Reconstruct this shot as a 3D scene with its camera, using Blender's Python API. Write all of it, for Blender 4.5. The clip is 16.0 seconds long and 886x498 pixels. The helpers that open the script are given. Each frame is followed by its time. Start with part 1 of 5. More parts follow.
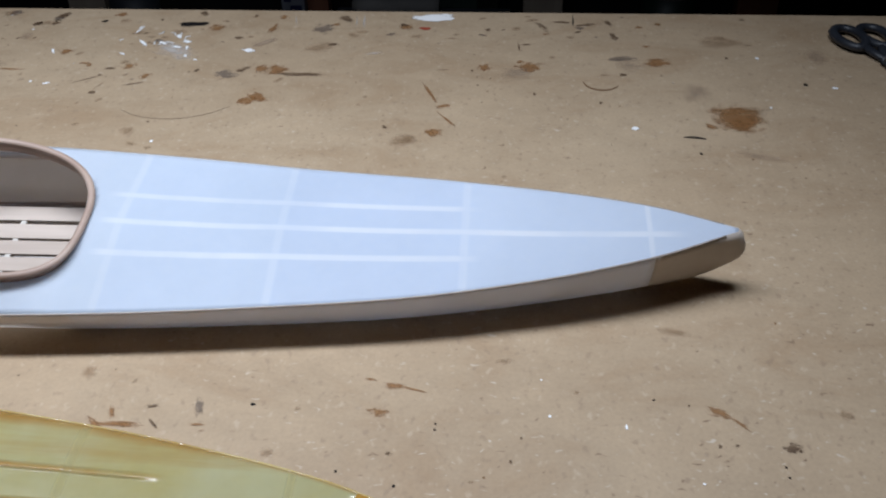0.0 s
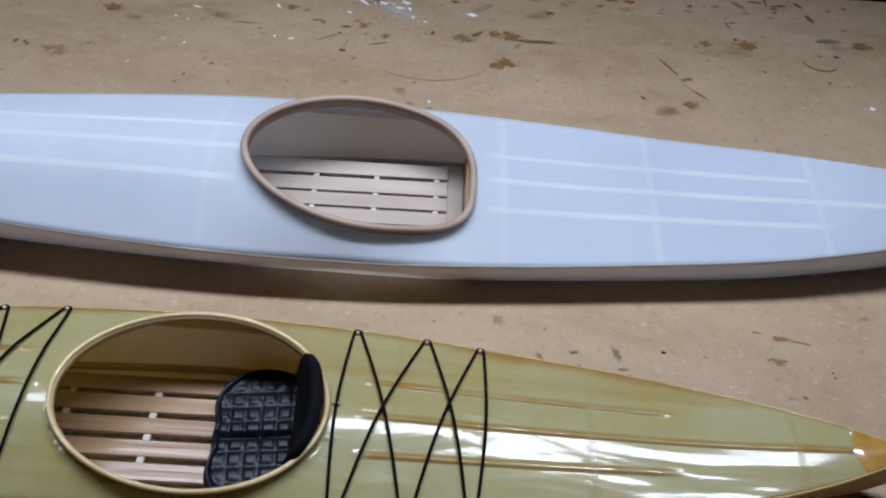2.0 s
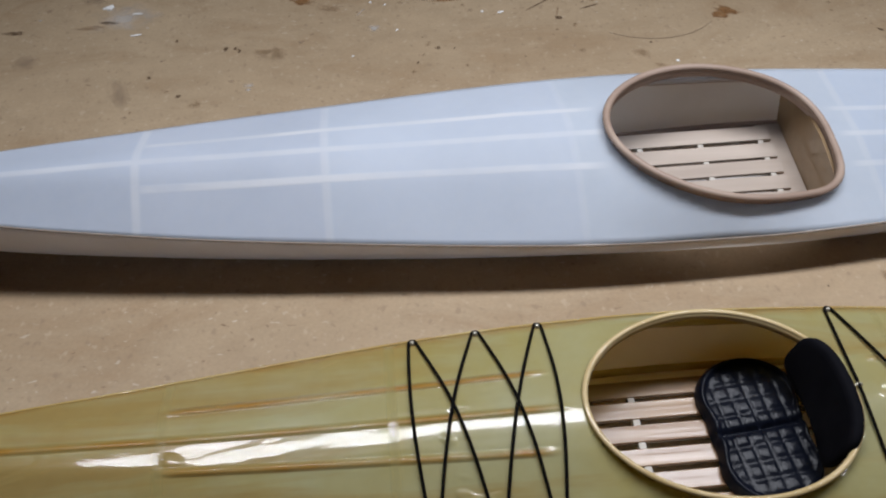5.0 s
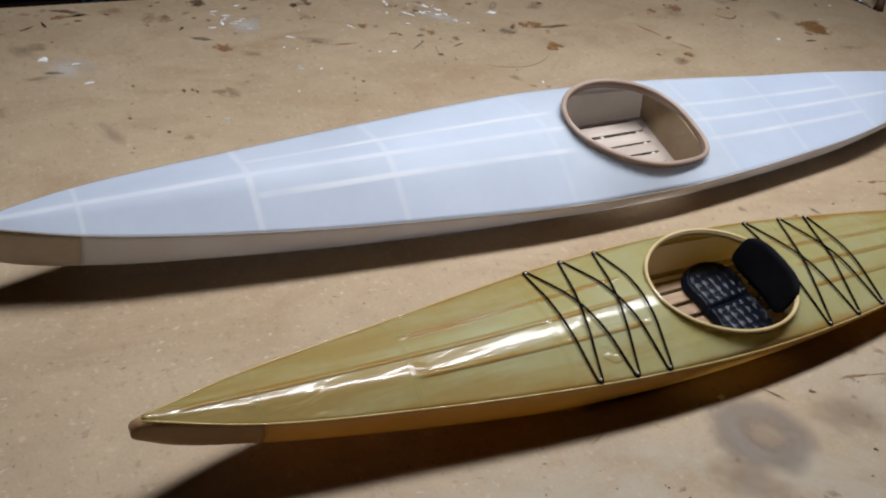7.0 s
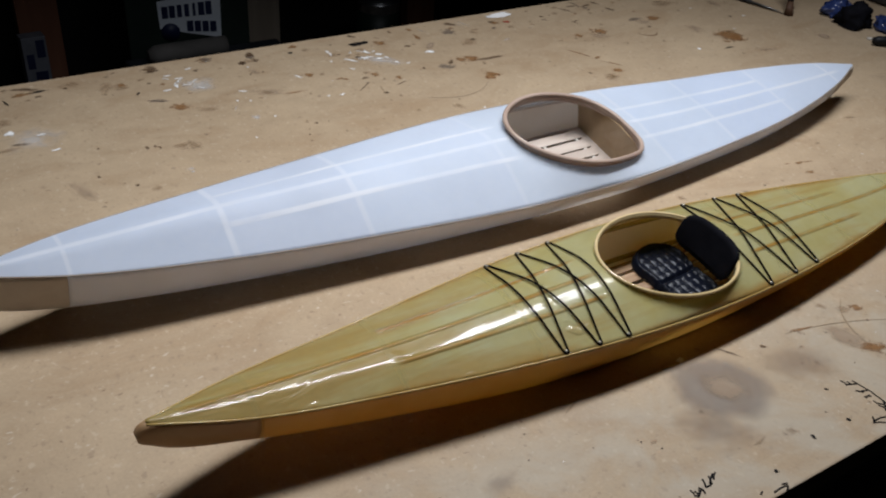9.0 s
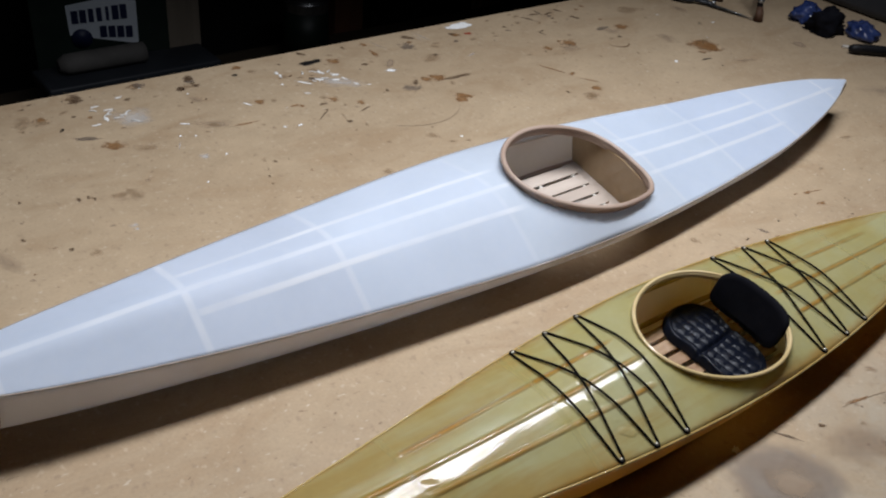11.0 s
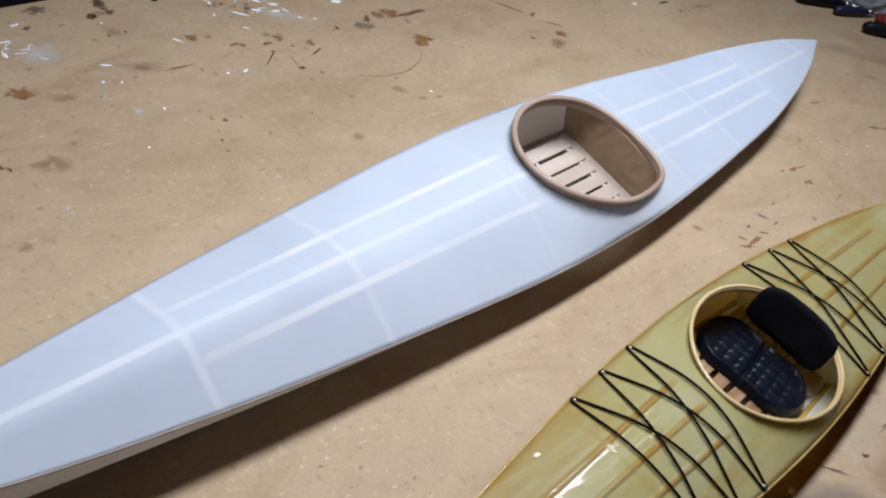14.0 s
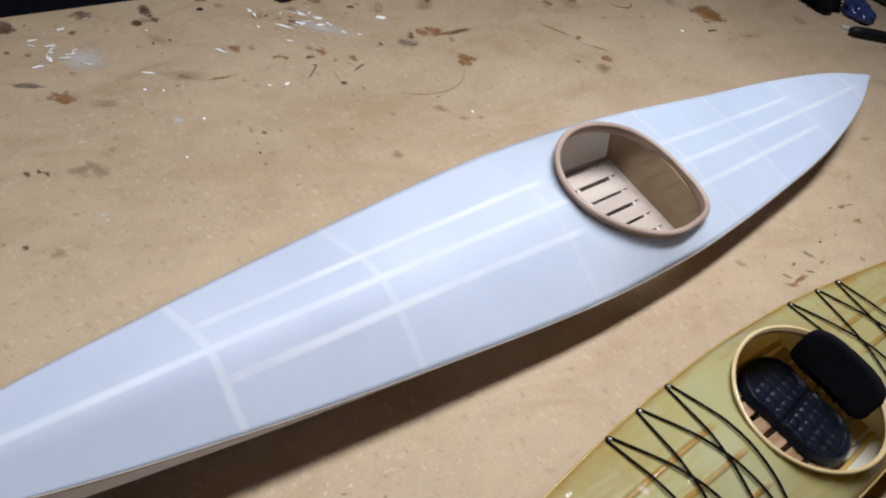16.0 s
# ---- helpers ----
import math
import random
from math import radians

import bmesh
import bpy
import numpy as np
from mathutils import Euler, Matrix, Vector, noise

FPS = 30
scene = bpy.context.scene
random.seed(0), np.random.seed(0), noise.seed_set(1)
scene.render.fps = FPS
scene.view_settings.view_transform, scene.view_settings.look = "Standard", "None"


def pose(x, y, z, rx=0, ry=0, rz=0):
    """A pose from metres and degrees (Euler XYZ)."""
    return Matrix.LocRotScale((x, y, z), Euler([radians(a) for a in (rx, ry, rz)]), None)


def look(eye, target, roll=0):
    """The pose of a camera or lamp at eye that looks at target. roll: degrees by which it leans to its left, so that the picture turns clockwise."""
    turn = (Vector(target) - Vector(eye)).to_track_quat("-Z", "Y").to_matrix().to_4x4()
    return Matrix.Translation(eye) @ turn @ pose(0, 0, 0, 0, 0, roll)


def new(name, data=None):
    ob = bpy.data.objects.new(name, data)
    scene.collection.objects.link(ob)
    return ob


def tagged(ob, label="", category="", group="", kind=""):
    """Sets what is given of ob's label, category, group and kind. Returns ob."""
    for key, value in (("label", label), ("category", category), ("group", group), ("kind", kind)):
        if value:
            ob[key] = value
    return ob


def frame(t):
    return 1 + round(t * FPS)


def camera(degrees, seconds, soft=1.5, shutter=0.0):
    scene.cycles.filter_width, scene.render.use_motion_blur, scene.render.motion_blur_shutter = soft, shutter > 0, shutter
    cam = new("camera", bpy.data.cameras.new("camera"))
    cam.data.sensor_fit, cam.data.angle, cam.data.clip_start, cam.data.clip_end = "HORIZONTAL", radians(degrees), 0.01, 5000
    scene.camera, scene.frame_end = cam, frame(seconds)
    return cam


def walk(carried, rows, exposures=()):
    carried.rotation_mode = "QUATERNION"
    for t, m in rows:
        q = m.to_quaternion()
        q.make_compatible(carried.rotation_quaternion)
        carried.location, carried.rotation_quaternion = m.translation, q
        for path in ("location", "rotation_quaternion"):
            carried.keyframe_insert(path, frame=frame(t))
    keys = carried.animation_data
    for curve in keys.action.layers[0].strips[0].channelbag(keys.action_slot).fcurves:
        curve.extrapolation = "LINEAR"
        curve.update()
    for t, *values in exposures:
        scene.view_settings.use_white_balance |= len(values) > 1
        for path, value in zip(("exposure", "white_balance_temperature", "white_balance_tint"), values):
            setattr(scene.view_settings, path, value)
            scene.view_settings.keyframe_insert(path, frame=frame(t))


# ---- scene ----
cam = camera(52.0, 16.0, 2.1)
PATH = [
    (0, (0.201, -0.651, 0.332), (0.059, 0.957, -0.849), -1.4),
    (0.3, (0.188, -0.657, 0.338), (0.044, 0.949, -0.844), -1.0),
    (0.5, (0.172, -0.662, 0.337), (0.023, 0.949, -0.838), -0.4),
    (1, (0.093, -0.675, 0.345), (-0.027, 0.911, -0.867), 1.9),
    (1.5, (-0.008, -0.69, 0.345), (-0.003, 0.88, -0.893), 5.4),
    (2, (-0.057, -0.699, 0.356), (-0.035, 0.861, -0.896), 4.0),
    (2.5, (-0.117, -0.676, 0.351), (-0.002, 0.883, -0.896), 5.2),
    (3, (-0.184, -0.653, 0.35), (0.073, 0.882, -0.907), 6.8),
    (3.5, (-0.245, -0.644, 0.355), (0.122, 0.854, -0.918), 7.5),
    (4, (-0.265, -0.645, 0.354), (0.073, 0.883, -0.891), 6.7),
    (4.5, (-0.264, -0.654, 0.348), (-0.077, 0.888, -0.912), 2.8),
    (5, (-0.296, -0.665, 0.356), (-0.179, 0.822, -0.976), -1.2),
    (5.2, (-0.348, -0.668, 0.364), (-0.104, 0.787, -0.986), 2.4),
    (7.3, (-0.594, -0.757, 0.408), (0.301, 0.587, -0.773), 8.2),
    (7.5, (-0.599, -0.764, 0.409), (0.299, 0.586, -0.762), 6.9),
    (8, (-0.602, -0.775, 0.405), (0.307, 0.586, -0.743), 4.8),
    (8.5, (-0.607, -0.787, 0.402), (0.323, 0.582, -0.719), 4.2),
    (9, (-0.612, -0.797, 0.398), (0.348, 0.584, -0.684), 4.1),
    (9.5, (-0.612, -0.8, 0.39), (0.372, 0.605, -0.639), 4.1),
    (9.7, (-0.615, -0.798, 0.388), (0.382, 0.613, -0.618), 4.2),
    (11.8, (-0.584, -0.571, 0.383), (0.654, 0.475, -0.79), 10.0),
    (12, (-0.583, -0.556, 0.381), (0.695, 0.422, -0.806), 11.7),
    (12.2, (-0.578, -0.544, 0.387), (0.718, 0.377, -0.825), 12.8),
    (12.5, (-0.584, -0.534, 0.388), (0.742, 0.332, -0.833), 14.7),
    (13, (-0.602, -0.512, 0.381), (0.752, 0.321, -0.833), 16.5),
    (13.5, (-0.602, -0.507, 0.38), (0.716, 0.36, -0.849), 15.7),
    (14, (-0.602, -0.506, 0.378), (0.681, 0.403, -0.858), 14.8),
    (14.5, (-0.598, -0.502, 0.379), (0.656, 0.434, -0.866), 14.6),
    (15, (-0.601, -0.496, 0.374), (0.658, 0.451, -0.858), 15.1),
    (15.5, (-0.596, -0.496, 0.374), (0.653, 0.469, -0.855), 15.3),
    (16, (-0.595, -0.495, 0.373), (0.652, 0.48, -0.849), 15.8),
]
walk(cam, [(t, look(eye, target, roll)) for t, eye, target, roll in PATH], [(0, -0.05, 5900, 10), (0.5, -0.08, 5850, 11), (1.0, -0.12, 5900, 10), (1.5, -0.33, 5830, 12), (3.5, -0.36, 5810, 12), (4.5, -0.38, 6100, 11), (5.0, -0.40, 6450, 12), (7.3, -0.07, 6480, 11), (9.7, -0.07, 6450, 11), (12.0, -0.04, 6400, 11), (12.5, -0.08, 6320, 12), (13.0, -0.1, 6050, 12), (13.5, 0.0, 6300, 12), (16.0, 0.05, 6350, 12)])

# ---- world and lamp ----
world = bpy.data.worlds.new("garage_dusk")
scene.world = world
world.use_nodes = True
world.node_tree.nodes["Background"].inputs[0].default_value = (0.55, 0.6, 0.7, 1)
world.node_tree.nodes["Background"].inputs[1].default_value = 0.035

# a shop light hangs over the bench, above the view
LAMP = (-0.105, -0.245, 0.80)
lamp_data = bpy.data.lights.new("shop_light", "AREA")
lamp_data.shape, lamp_data.size, lamp_data.size_y = "RECTANGLE", 1.0, 0.11
lamp_data.energy, lamp_data.color = 5.6, (0.91, 0.945, 1.0)
lamp_data.spread = radians(119)
lamp_light = new("shop_light", lamp_data)
lamp_light.location = LAMP
lamp_light.rotation_euler = (0, radians(5.5), 0)


# ---- node helpers ----
def mat(name, rough=0.6, metal=0.0, spec=0.5):
    m = bpy.data.materials.new(name)
    m.use_nodes = True
    b = m.node_tree.nodes["Principled BSDF"]
    b.inputs["Roughness"].default_value = rough
    b.inputs["Metallic"].default_value = metal
    b.inputs["Specular IOR Level"].default_value = spec
    return m, m.node_tree.nodes, m.node_tree.links, b


def noise_fac(nodes, links, scale, detail=4, rough=0.55, coord="Object", stretch=None, distort=0.0):
    tc = nodes.new("ShaderNodeTexCoord")
    n = nodes.new("ShaderNodeTexNoise")
    n.inputs["Scale"].default_value, n.inputs["Detail"].default_value = scale, detail
    n.inputs["Roughness"].default_value, n.inputs["Distortion"].default_value = rough, distort
    if stretch:
        mp = nodes.new("ShaderNodeMapping")
        mp.inputs["Scale"].default_value = stretch
        links.new(tc.outputs[coord], mp.inputs["Vector"])
        links.new(mp.outputs["Vector"], n.inputs["Vector"])
    else:
        links.new(tc.outputs[coord], n.inputs["Vector"])
    return n.outputs["Fac"]


def ramp(nodes, links, fac, stops):
    r = nodes.new("ShaderNodeValToRGB")
    while len(r.color_ramp.elements) < len(stops):
        r.color_ramp.elements.new(0.5)
    for e, (p, c) in zip(r.color_ramp.elements, stops):
        e.position, e.color = p, (*c, 1) if len(c) == 3 else c
    links.new(fac, r.inputs["Fac"])
    return r.outputs["Color"]


def blend(nodes, links, fac, a, b, kind="MIX"):
    m = nodes.new("ShaderNodeMix")
    m.data_type, m.blend_type = "RGBA", kind
    for sock, v in ((m.inputs[0], fac), (m.inputs[6], a), (m.inputs[7], b)):
        if isinstance(v, (int, float)):
            sock.default_value = v
        elif isinstance(v, tuple):
            sock.default_value = (*v, 1)
        else:
            links.new(v, sock)
    return m.outputs[2]


def bump(nodes, links, b, fac, strength, dist):
    n = nodes.new("ShaderNodeBump")
    n.inputs["Strength"].default_value, n.inputs["Distance"].default_value = strength, dist
    links.new(fac, n.inputs["Height"])
    links.new(n.outputs["Normal"], b.inputs["Normal"])
    links.new(n.outputs["Normal"], b.inputs["Coat Normal"])


def simple(name, c1, c2, scale, rough=0.6, metal=0.0, bumps=0.0, stretch=None, detail=4, spec=0.5):
    """Two tones of one colour, mottled, with a fine relief."""
    m, nd, lk, b = mat(name, rough, metal, spec)
    f = noise_fac(nd, lk, scale, detail, stretch=stretch)
    lk.new(ramp(nd, lk, f, [(0.3, c1), (0.7, c2)]), b.inputs["Base Color"])
    if bumps:
        g = noise_fac(nd, lk, scale * 3, 3, stretch=stretch)
        bump(nd, lk, b, g, 0.5, bumps)
    return m


def maths(nodes, links, op, a, b=None, c=None):
    n = nodes.new("ShaderNodeMath")
    n.operation = op
    for sock, v in zip(n.inputs, (a, b, c)):
        if v is None:
            continue
        if isinstance(v, (int, float)):
            sock.default_value = v
        else:
            links.new(v, sock)
    return n.outputs[0]


def fade(nodes, links, v, lo, hi):
    """0 at lo, 1 at hi, smooth between."""
    n = nodes.new("ShaderNodeMapRange")
    n.interpolation_type = "SMOOTHSTEP"
    n.inputs["From Min"].default_value, n.inputs["From Max"].default_value = lo, hi
    links.new(v, n.inputs["Value"])
    return n.outputs["Result"]


# ---- materials ----
def board_material():
    m, nd, lk, b = mat("particle_board", 0.62, spec=0.35)
    big = noise_fac(nd, lk, 5, 5, 0.6)
    mid = noise_fac(nd, lk, 55, 5, 0.65)
    fine = noise_fac(nd, lk, 420, 3, 0.6)
    patch = noise_fac(nd, lk, 13, 6, 0.68, stretch=(0.7, 1.3, 1), distort=0.8)
    c = ramp(nd, lk, big, [(0.3, (0.391, 0.288, 0.184)), (0.7, (0.440, 0.334, 0.220))])
    c = blend(nd, lk, 0.42, c, ramp(nd, lk, patch, [(0.32, (0.36, 0.30, 0.24)), (0.5, (0.5, 0.5, 0.5)), (0.68, (0.60, 0.60, 0.60))]), "OVERLAY")
    c = blend(nd, lk, 0.15, c, ramp(nd, lk, mid, [(0.3, (0.36, 0.34, 0.31)), (0.7, (0.62, 0.6, 0.56))]), "OVERLAY")
    c = blend(nd, lk, 0.13, c, ramp(nd, lk, fine, [(0.28, (0.2, 0.2, 0.2)), (0.55, (0.52, 0.52, 0.52)), (0.8, (0.68, 0.68, 0.68))]), "OVERLAY")
    chips = noise_fac(nd, lk, 190, 2, 0.5, stretch=(1, 0.7, 1))
    pits = noise_fac(nd, lk, 330, 1, 0.4, stretch=(0.55, 1, 1), distort=0.6)
    # flecks stand out where the glaze has worn thin
    thin = fade(nd, lk, noise_fac(nd, lk, 7, 4, 0.6), 0.38, 0.66)
    c = blend(nd, lk, maths(nd, lk, "MULTIPLY", thin, fade(nd, lk, pits, 0.68, 0.78)), c, (0.55, 0.46, 0.355))
    c = blend(nd, lk, maths(nd, lk, "MULTIPLY", thin, fade(nd, lk, pits, 0.30, 0.22)), c, (0.23, 0.155, 0.095))
    c = blend(nd, lk, ramp(nd, lk, chips, [(0.62, (0, 0, 0)), (0.72, (0.5, 0.5, 0.5))]), c, (0.27, 0.19, 0.125))
    c = blend(nd, lk, ramp(nd, lk, chips, [(0.28, (0.45, 0.45, 0.45)), (0.38, (0, 0, 0))]), c, (0.54, 0.43, 0.31))
    # years of wiping have bleached the strip along the front edge in patches
    tx = nd.new("ShaderNodeTexCoord")
    sq = nd.new("ShaderNodeSeparateXYZ")
    lk.new(tx.outputs["Object"], sq.inputs[0])
    worn = noise_fac(nd, lk, 17, 5, 0.6, distort=0.5)
    worn = maths(nd, lk, "MULTIPLY", fade(nd, lk, worn, 0.40, 0.62), fade(nd, lk, sq.outputs[1], -0.45, -0.53))
    c = blend(nd, lk, maths(nd, lk, "MULTIPLY", worn, 0.5), c, (0.45, 0.405, 0.325))
    lk.new(c, b.inputs["Base Color"])
    lk.new(ramp(nd, lk, mid, [(0.2, (0.5,) * 3), (0.8, (0.75,) * 3)]), b.inputs["Roughness"])
    bump(nd, lk, b, fine, 0.07, 0.0005)
    return m


# lines of the frame that show through the skins: x from, x to, y from, y to; and ribs: x, half width
W_LINES = ((-0.430, -0.172, -0.0155, -0.0215, 1), (-0.430, -0.172, 0.0155, 0.0215, 1), (-0.590, -0.165, 0, 0, 0.7), (-0.028, 0.185, -0.022, -0.0165, 0.95), (-0.028, 0.185, 0.022, 0.0200, 0.75), (-0.028, 0.30, 0, 0.0035, 0.85))
W_RIBS = ((-0.537, 0.0022, 0.6), (-0.43, 0.0034, 0.7), (-0.328, 0.0034, 0.45), (-0.19, 0.0034, 0.25), (-0.017, 0.0034, 0.3), (0.074, 0.0034, 0.36), (0.177, 0.0034, 0.4), (0.279, 0.0022, 0.75))
Y_LINES = ((-0.395, -0.232, -0.0135, -0.019, 1), (-0.395, -0.232, 0.0135, 0.019, 1), (-0.520, -0.226, 0, 0, 1), (-0.085, 0.06, -0.019, -0.015, 1), (-0.085, 0.06, 0.019, 0.015, 1), (-0.085, 0.150, 0, 0, 1))
Y_RIBS = ((-0.482, 0.0022, 0), (-0.395, 0.0026, 0), (-0.30, 0.0026, 0), (-0.07, 0.0024, 0), (0.02, 0.0026, 0), (0.115, 0.0022, 0))


def frame_mask(nodes, links, lines, ribs, half, core):
    """1 on the frame's stringers and each rib's own part on it, with soft edges."""
    tc = nodes.new("ShaderNodeTexCoord")
    sp = nodes.new("ShaderNodeSeparateXYZ")
    links.new(tc.outputs["Object"], sp.inputs[0])
    X, Y = sp.outputs[0], sp.outputs[1]
    total = None
    for x0, x1, y0, y1, part_ in lines:
        k = (y1 - y0) / (x1 - x0)
        d = maths(nodes, links, "ABSOLUTE", maths(nodes, links, "SUBTRACT", Y, maths(nodes, links, "MULTIPLY_ADD", X, k, y0 - k * x0)))
        m = maths(nodes, links, "MULTIPLY", maths(nodes, links, "MULTIPLY", fade(nodes, links, d, half, half * core), part_), maths(nodes, links, "MULTIPLY", fade(nodes, links, X, x0 - 0.004, x0 + 0.010), fade(nodes, links, X, x1 + 0.004, x1 - 0.016)))
        total = m if total is None else maths(nodes, links, "MAXIMUM", total, m)
    for x, w, rib_part in ribs:
        if not rib_part:
            continue
        d = maths(nodes, links, "ABSOLUTE", maths(nodes, links, "SUBTRACT", X, x))
        total = maths(nodes, links, "MAXIMUM", total, maths(nodes, links, "MULTIPLY", fade(nodes, links, d, w, w * 0.3), rib_part))
    return total


def skin_material(name, c1, c2, rough, see=0.2, coat=0.0, wave=0.0, streak=None, faded=0.0, patch=22, most=1.0, bands=None, pooled=None, drips=0.0, tones=None):
    """Thin fabric skin: lets part of the light through."""
    m, nd, lk, b = mat(name, rough, spec=0.4)
    f = noise_fac(nd, lk, patch, 4)
    g = noise_fac(nd, lk, 160, 3)
    c = ramp(nd, lk, f, [(0.3, c1), (0.7, c2)])
    if streak:
        k = noise_fac(nd, lk, 15, 5, 0.6, stretch=(0.3, 2.2, 1), distort=0.6)
        tx = nd.new("ShaderNodeTexCoord")
        sq = nd.new("ShaderNodeSeparateXYZ")
        lk.new(tx.outputs["Object"], sq.inputs[0])
        k = maths(nd, lk, "MULTIPLY_ADD", fade(nd, lk, sq.outputs[0], -0.18, -0.5), 0.21, k)
        c = blend(nd, lk, ramp(nd, lk, k, [(0.54, (0, 0, 0)), (0.72, (0.7, 0.7, 0.7))]), c, streak)
    if tones:
        # each bay of skin between two ribs has its own slight tint
        tx = nd.new("ShaderNodeTexCoord")
        sq = nd.new("ShaderNodeSeparateXYZ")
        lk.new(tx.outputs["Object"], sq.inputs[0])
        mr = nd.new("ShaderNodeMapRange")
        mr.inputs["From Min"].default_value, mr.inputs["From Max"].default_value = tones[0], tones[1]
        lk.new(sq.outputs[0], mr.inputs["Value"])
        tr_ = nd.new("ShaderNodeValToRGB")
        tr_.color_ramp.interpolation = "CONSTANT"
        while len(tr_.color_ramp.elements) < len(tones[2]):
            tr_.color_ramp.elements.new(0.5)
        for e, (x, g_) in zip(tr_.color_ramp.elements, tones[2]):
            e.position, e.color = (x - tones[0]) / (tones[1] - tones[0]), (g_[0], g_[1], g_[2], 1)
        lk.new(mr.outputs["Result"], tr_.inputs["Fac"])
        c = blend(nd, lk, 1.0, c, tr_.outputs["Color"], "MULTIPLY")
    if pooled:
        # amber varnish that ran down to the gunwales and set there unevenly
        uvm = nd.new("ShaderNodeUVMap")
        uvm.uv_map = "span"
        su = nd.new("ShaderNodeSeparateXYZ")
        lk.new(uvm.outputs[0], su.inputs[0])
        side = maths(nd, lk, "ABSOLUTE", maths(nd, lk, "MULTIPLY_ADD", su.outputs[1], 2.0, -1.0))
        ragged = maths(nd, lk, "MULTIPLY_ADD", noise_fac(nd, lk, 38, 4, 0.6, stretch=(0.4, 1, 1)), 0.34, side)
        c = blend(nd, lk, maths(nd, lk, "MULTIPLY", fade(nd, lk, ragged, 1.04, 1.20), 0.75), c, pooled)
    if bands:
        lines, ribs, half, shade, lift, core, gaps = bands
        mask = frame_mask(nd, lk, lines, ribs, half, core)
        uneven = ramp(nd, lk, noise_fac(nd, lk, 16 + 14 * (core < 0.3), 3), [(0.34, (gaps,) * 3), (0.62, (1.0,) * 3)])
        c = blend(nd, lk, maths(nd, lk, "MULTIPLY", mask, uneven), c, shade)
    c = blend(nd, lk, 0.12, c, ramp(nd, lk, g, [(0.3, (0.35,) * 3), (0.7, (0.65,) * 3)]), "OVERLAY")
    lk.new(c, b.inputs["Base Color"])
    b.inputs["Coat Weight"].default_value, b.inputs["Coat Roughness"].default_value = coat, 0.07
    b.inputs["Coat IOR"].default_value = 1.62
    w = noise_fac(nd, lk, 34, 3, 0.5, stretch=(0.25, 1, 1), distort=0.5) if wave else g
    if bands:
        w = maths(nd, lk, "MULTIPLY_ADD", mask, lift, w)
    if drips:
        bead = fade(nd, lk, noise_fac(nd, lk, 75, 1, 0.4, stretch=(0.6, 1, 1)), 0.70, 0.80)
        w = maths(nd, lk, "MULTIPLY_ADD", bead, drips, w)
        # the varnish lies in puddles over the bow
        tx = nd.new("ShaderNodeTexCoord")
        sq = nd.new("ShaderNodeSeparateXYZ")
        lk.new(tx.outputs["Object"], sq.inputs[0])
        puddle = maths(nd, lk, "MULTIPLY", noise_fac(nd, lk, 62, 2, 0.5, stretch=(0.55, 1, 1), distort=0.8), fade(nd, lk, sq.outputs[0], -0.40, -0.48))
        w = maths(nd, lk, "MULTIPLY_ADD", puddle, 1.1, w)
    bump(nd, lk, b, w, 0.9 if wave else 0.2, wave or 0.0004)
    t = nd.new("ShaderNodeBsdfTranslucent")
    lk.new(c, t.inputs["Color"])
    mix = nd.new("ShaderNodeMixShader")
    mix.inputs[0].default_value = see
    lk.new(b.outputs[0], mix.inputs[1])
    lk.new(t.outputs[0], mix.inputs[2])
    out = mix.outputs[0]
    if faded:
        # a band that melts into the skin round it, unevenly
        uv = nd.new("ShaderNodeUVMap")
        sx = nd.new("ShaderNodeSeparateXYZ")
        lk.new(uv.outputs[0], sx.inputs[0])
        br = ramp(nd, lk, sx.outputs[0], [(0.02, (0,) * 3), (0.40, (most,) * 3), (0.60, (most,) * 3), (0.98, (0,) * 3)])
        k = noise_fac(nd, lk, 13, 3, 0.5)
        un = ramp(nd, lk, k, [(0.38, (1 - faded,) * 3), (0.60, (1,) * 3)])
        al = blend(nd, lk, 1.0, br, un, "MULTIPLY")
        al = blend(nd, lk, 1.0, al, sx.outputs[1], "MULTIPLY")
        tr = nd.new("ShaderNodeBsdfTransparent")
        m2 = nd.new("ShaderNodeMixShader")
        lk.new(al, m2.inputs[0])
        lk.new(tr.outputs[0], m2.inputs[1])
        lk.new(out, m2.inputs[2])
        out = m2.outputs[0]
    lk.new(out, nd["Material Output"].inputs["Surface"])
    return m


M_BOARD = board_material()
M_WDECK = skin_material("white_skin", (0.726, 0.786, 0.872), (0.80, 0.856, 0.94), 0.5, 0.50, patch=9, bands=(W_LINES, W_RIBS, 0.0027, (0.945, 0.962, 0.995), 1.0, 0.45, 0.45),
                        tones=(-0.6, 0.33, ((-0.6, (0.97, 0.97, 0.98)), (-0.43, (0.985, 0.98, 0.985)), (-0.328, (1, 1, 1)), (-0.19, (1.0, 1.0, 0.99)), (-0.017, (0.98, 0.99, 1)), (0.074, (0.96, 0.975, 1)), (0.177, (0.975, 0.985, 1)))))
M_WHULL = skin_material("white_hull_skin", (0.86, 0.825, 0.78), (0.93, 0.90, 0.86), 0.55, 0.52)
M_WEND = skin_material("white_end_skin", (0.56, 0.49, 0.42), (0.66, 0.59, 0.51), 0.55, 0.2)
M_WOOD = simple("pale_bent_wood", (0.31, 0.21, 0.16), (0.45, 0.335, 0.265), 40, 0.5, bumps=0.0003, stretch=(0.2, 1, 1))
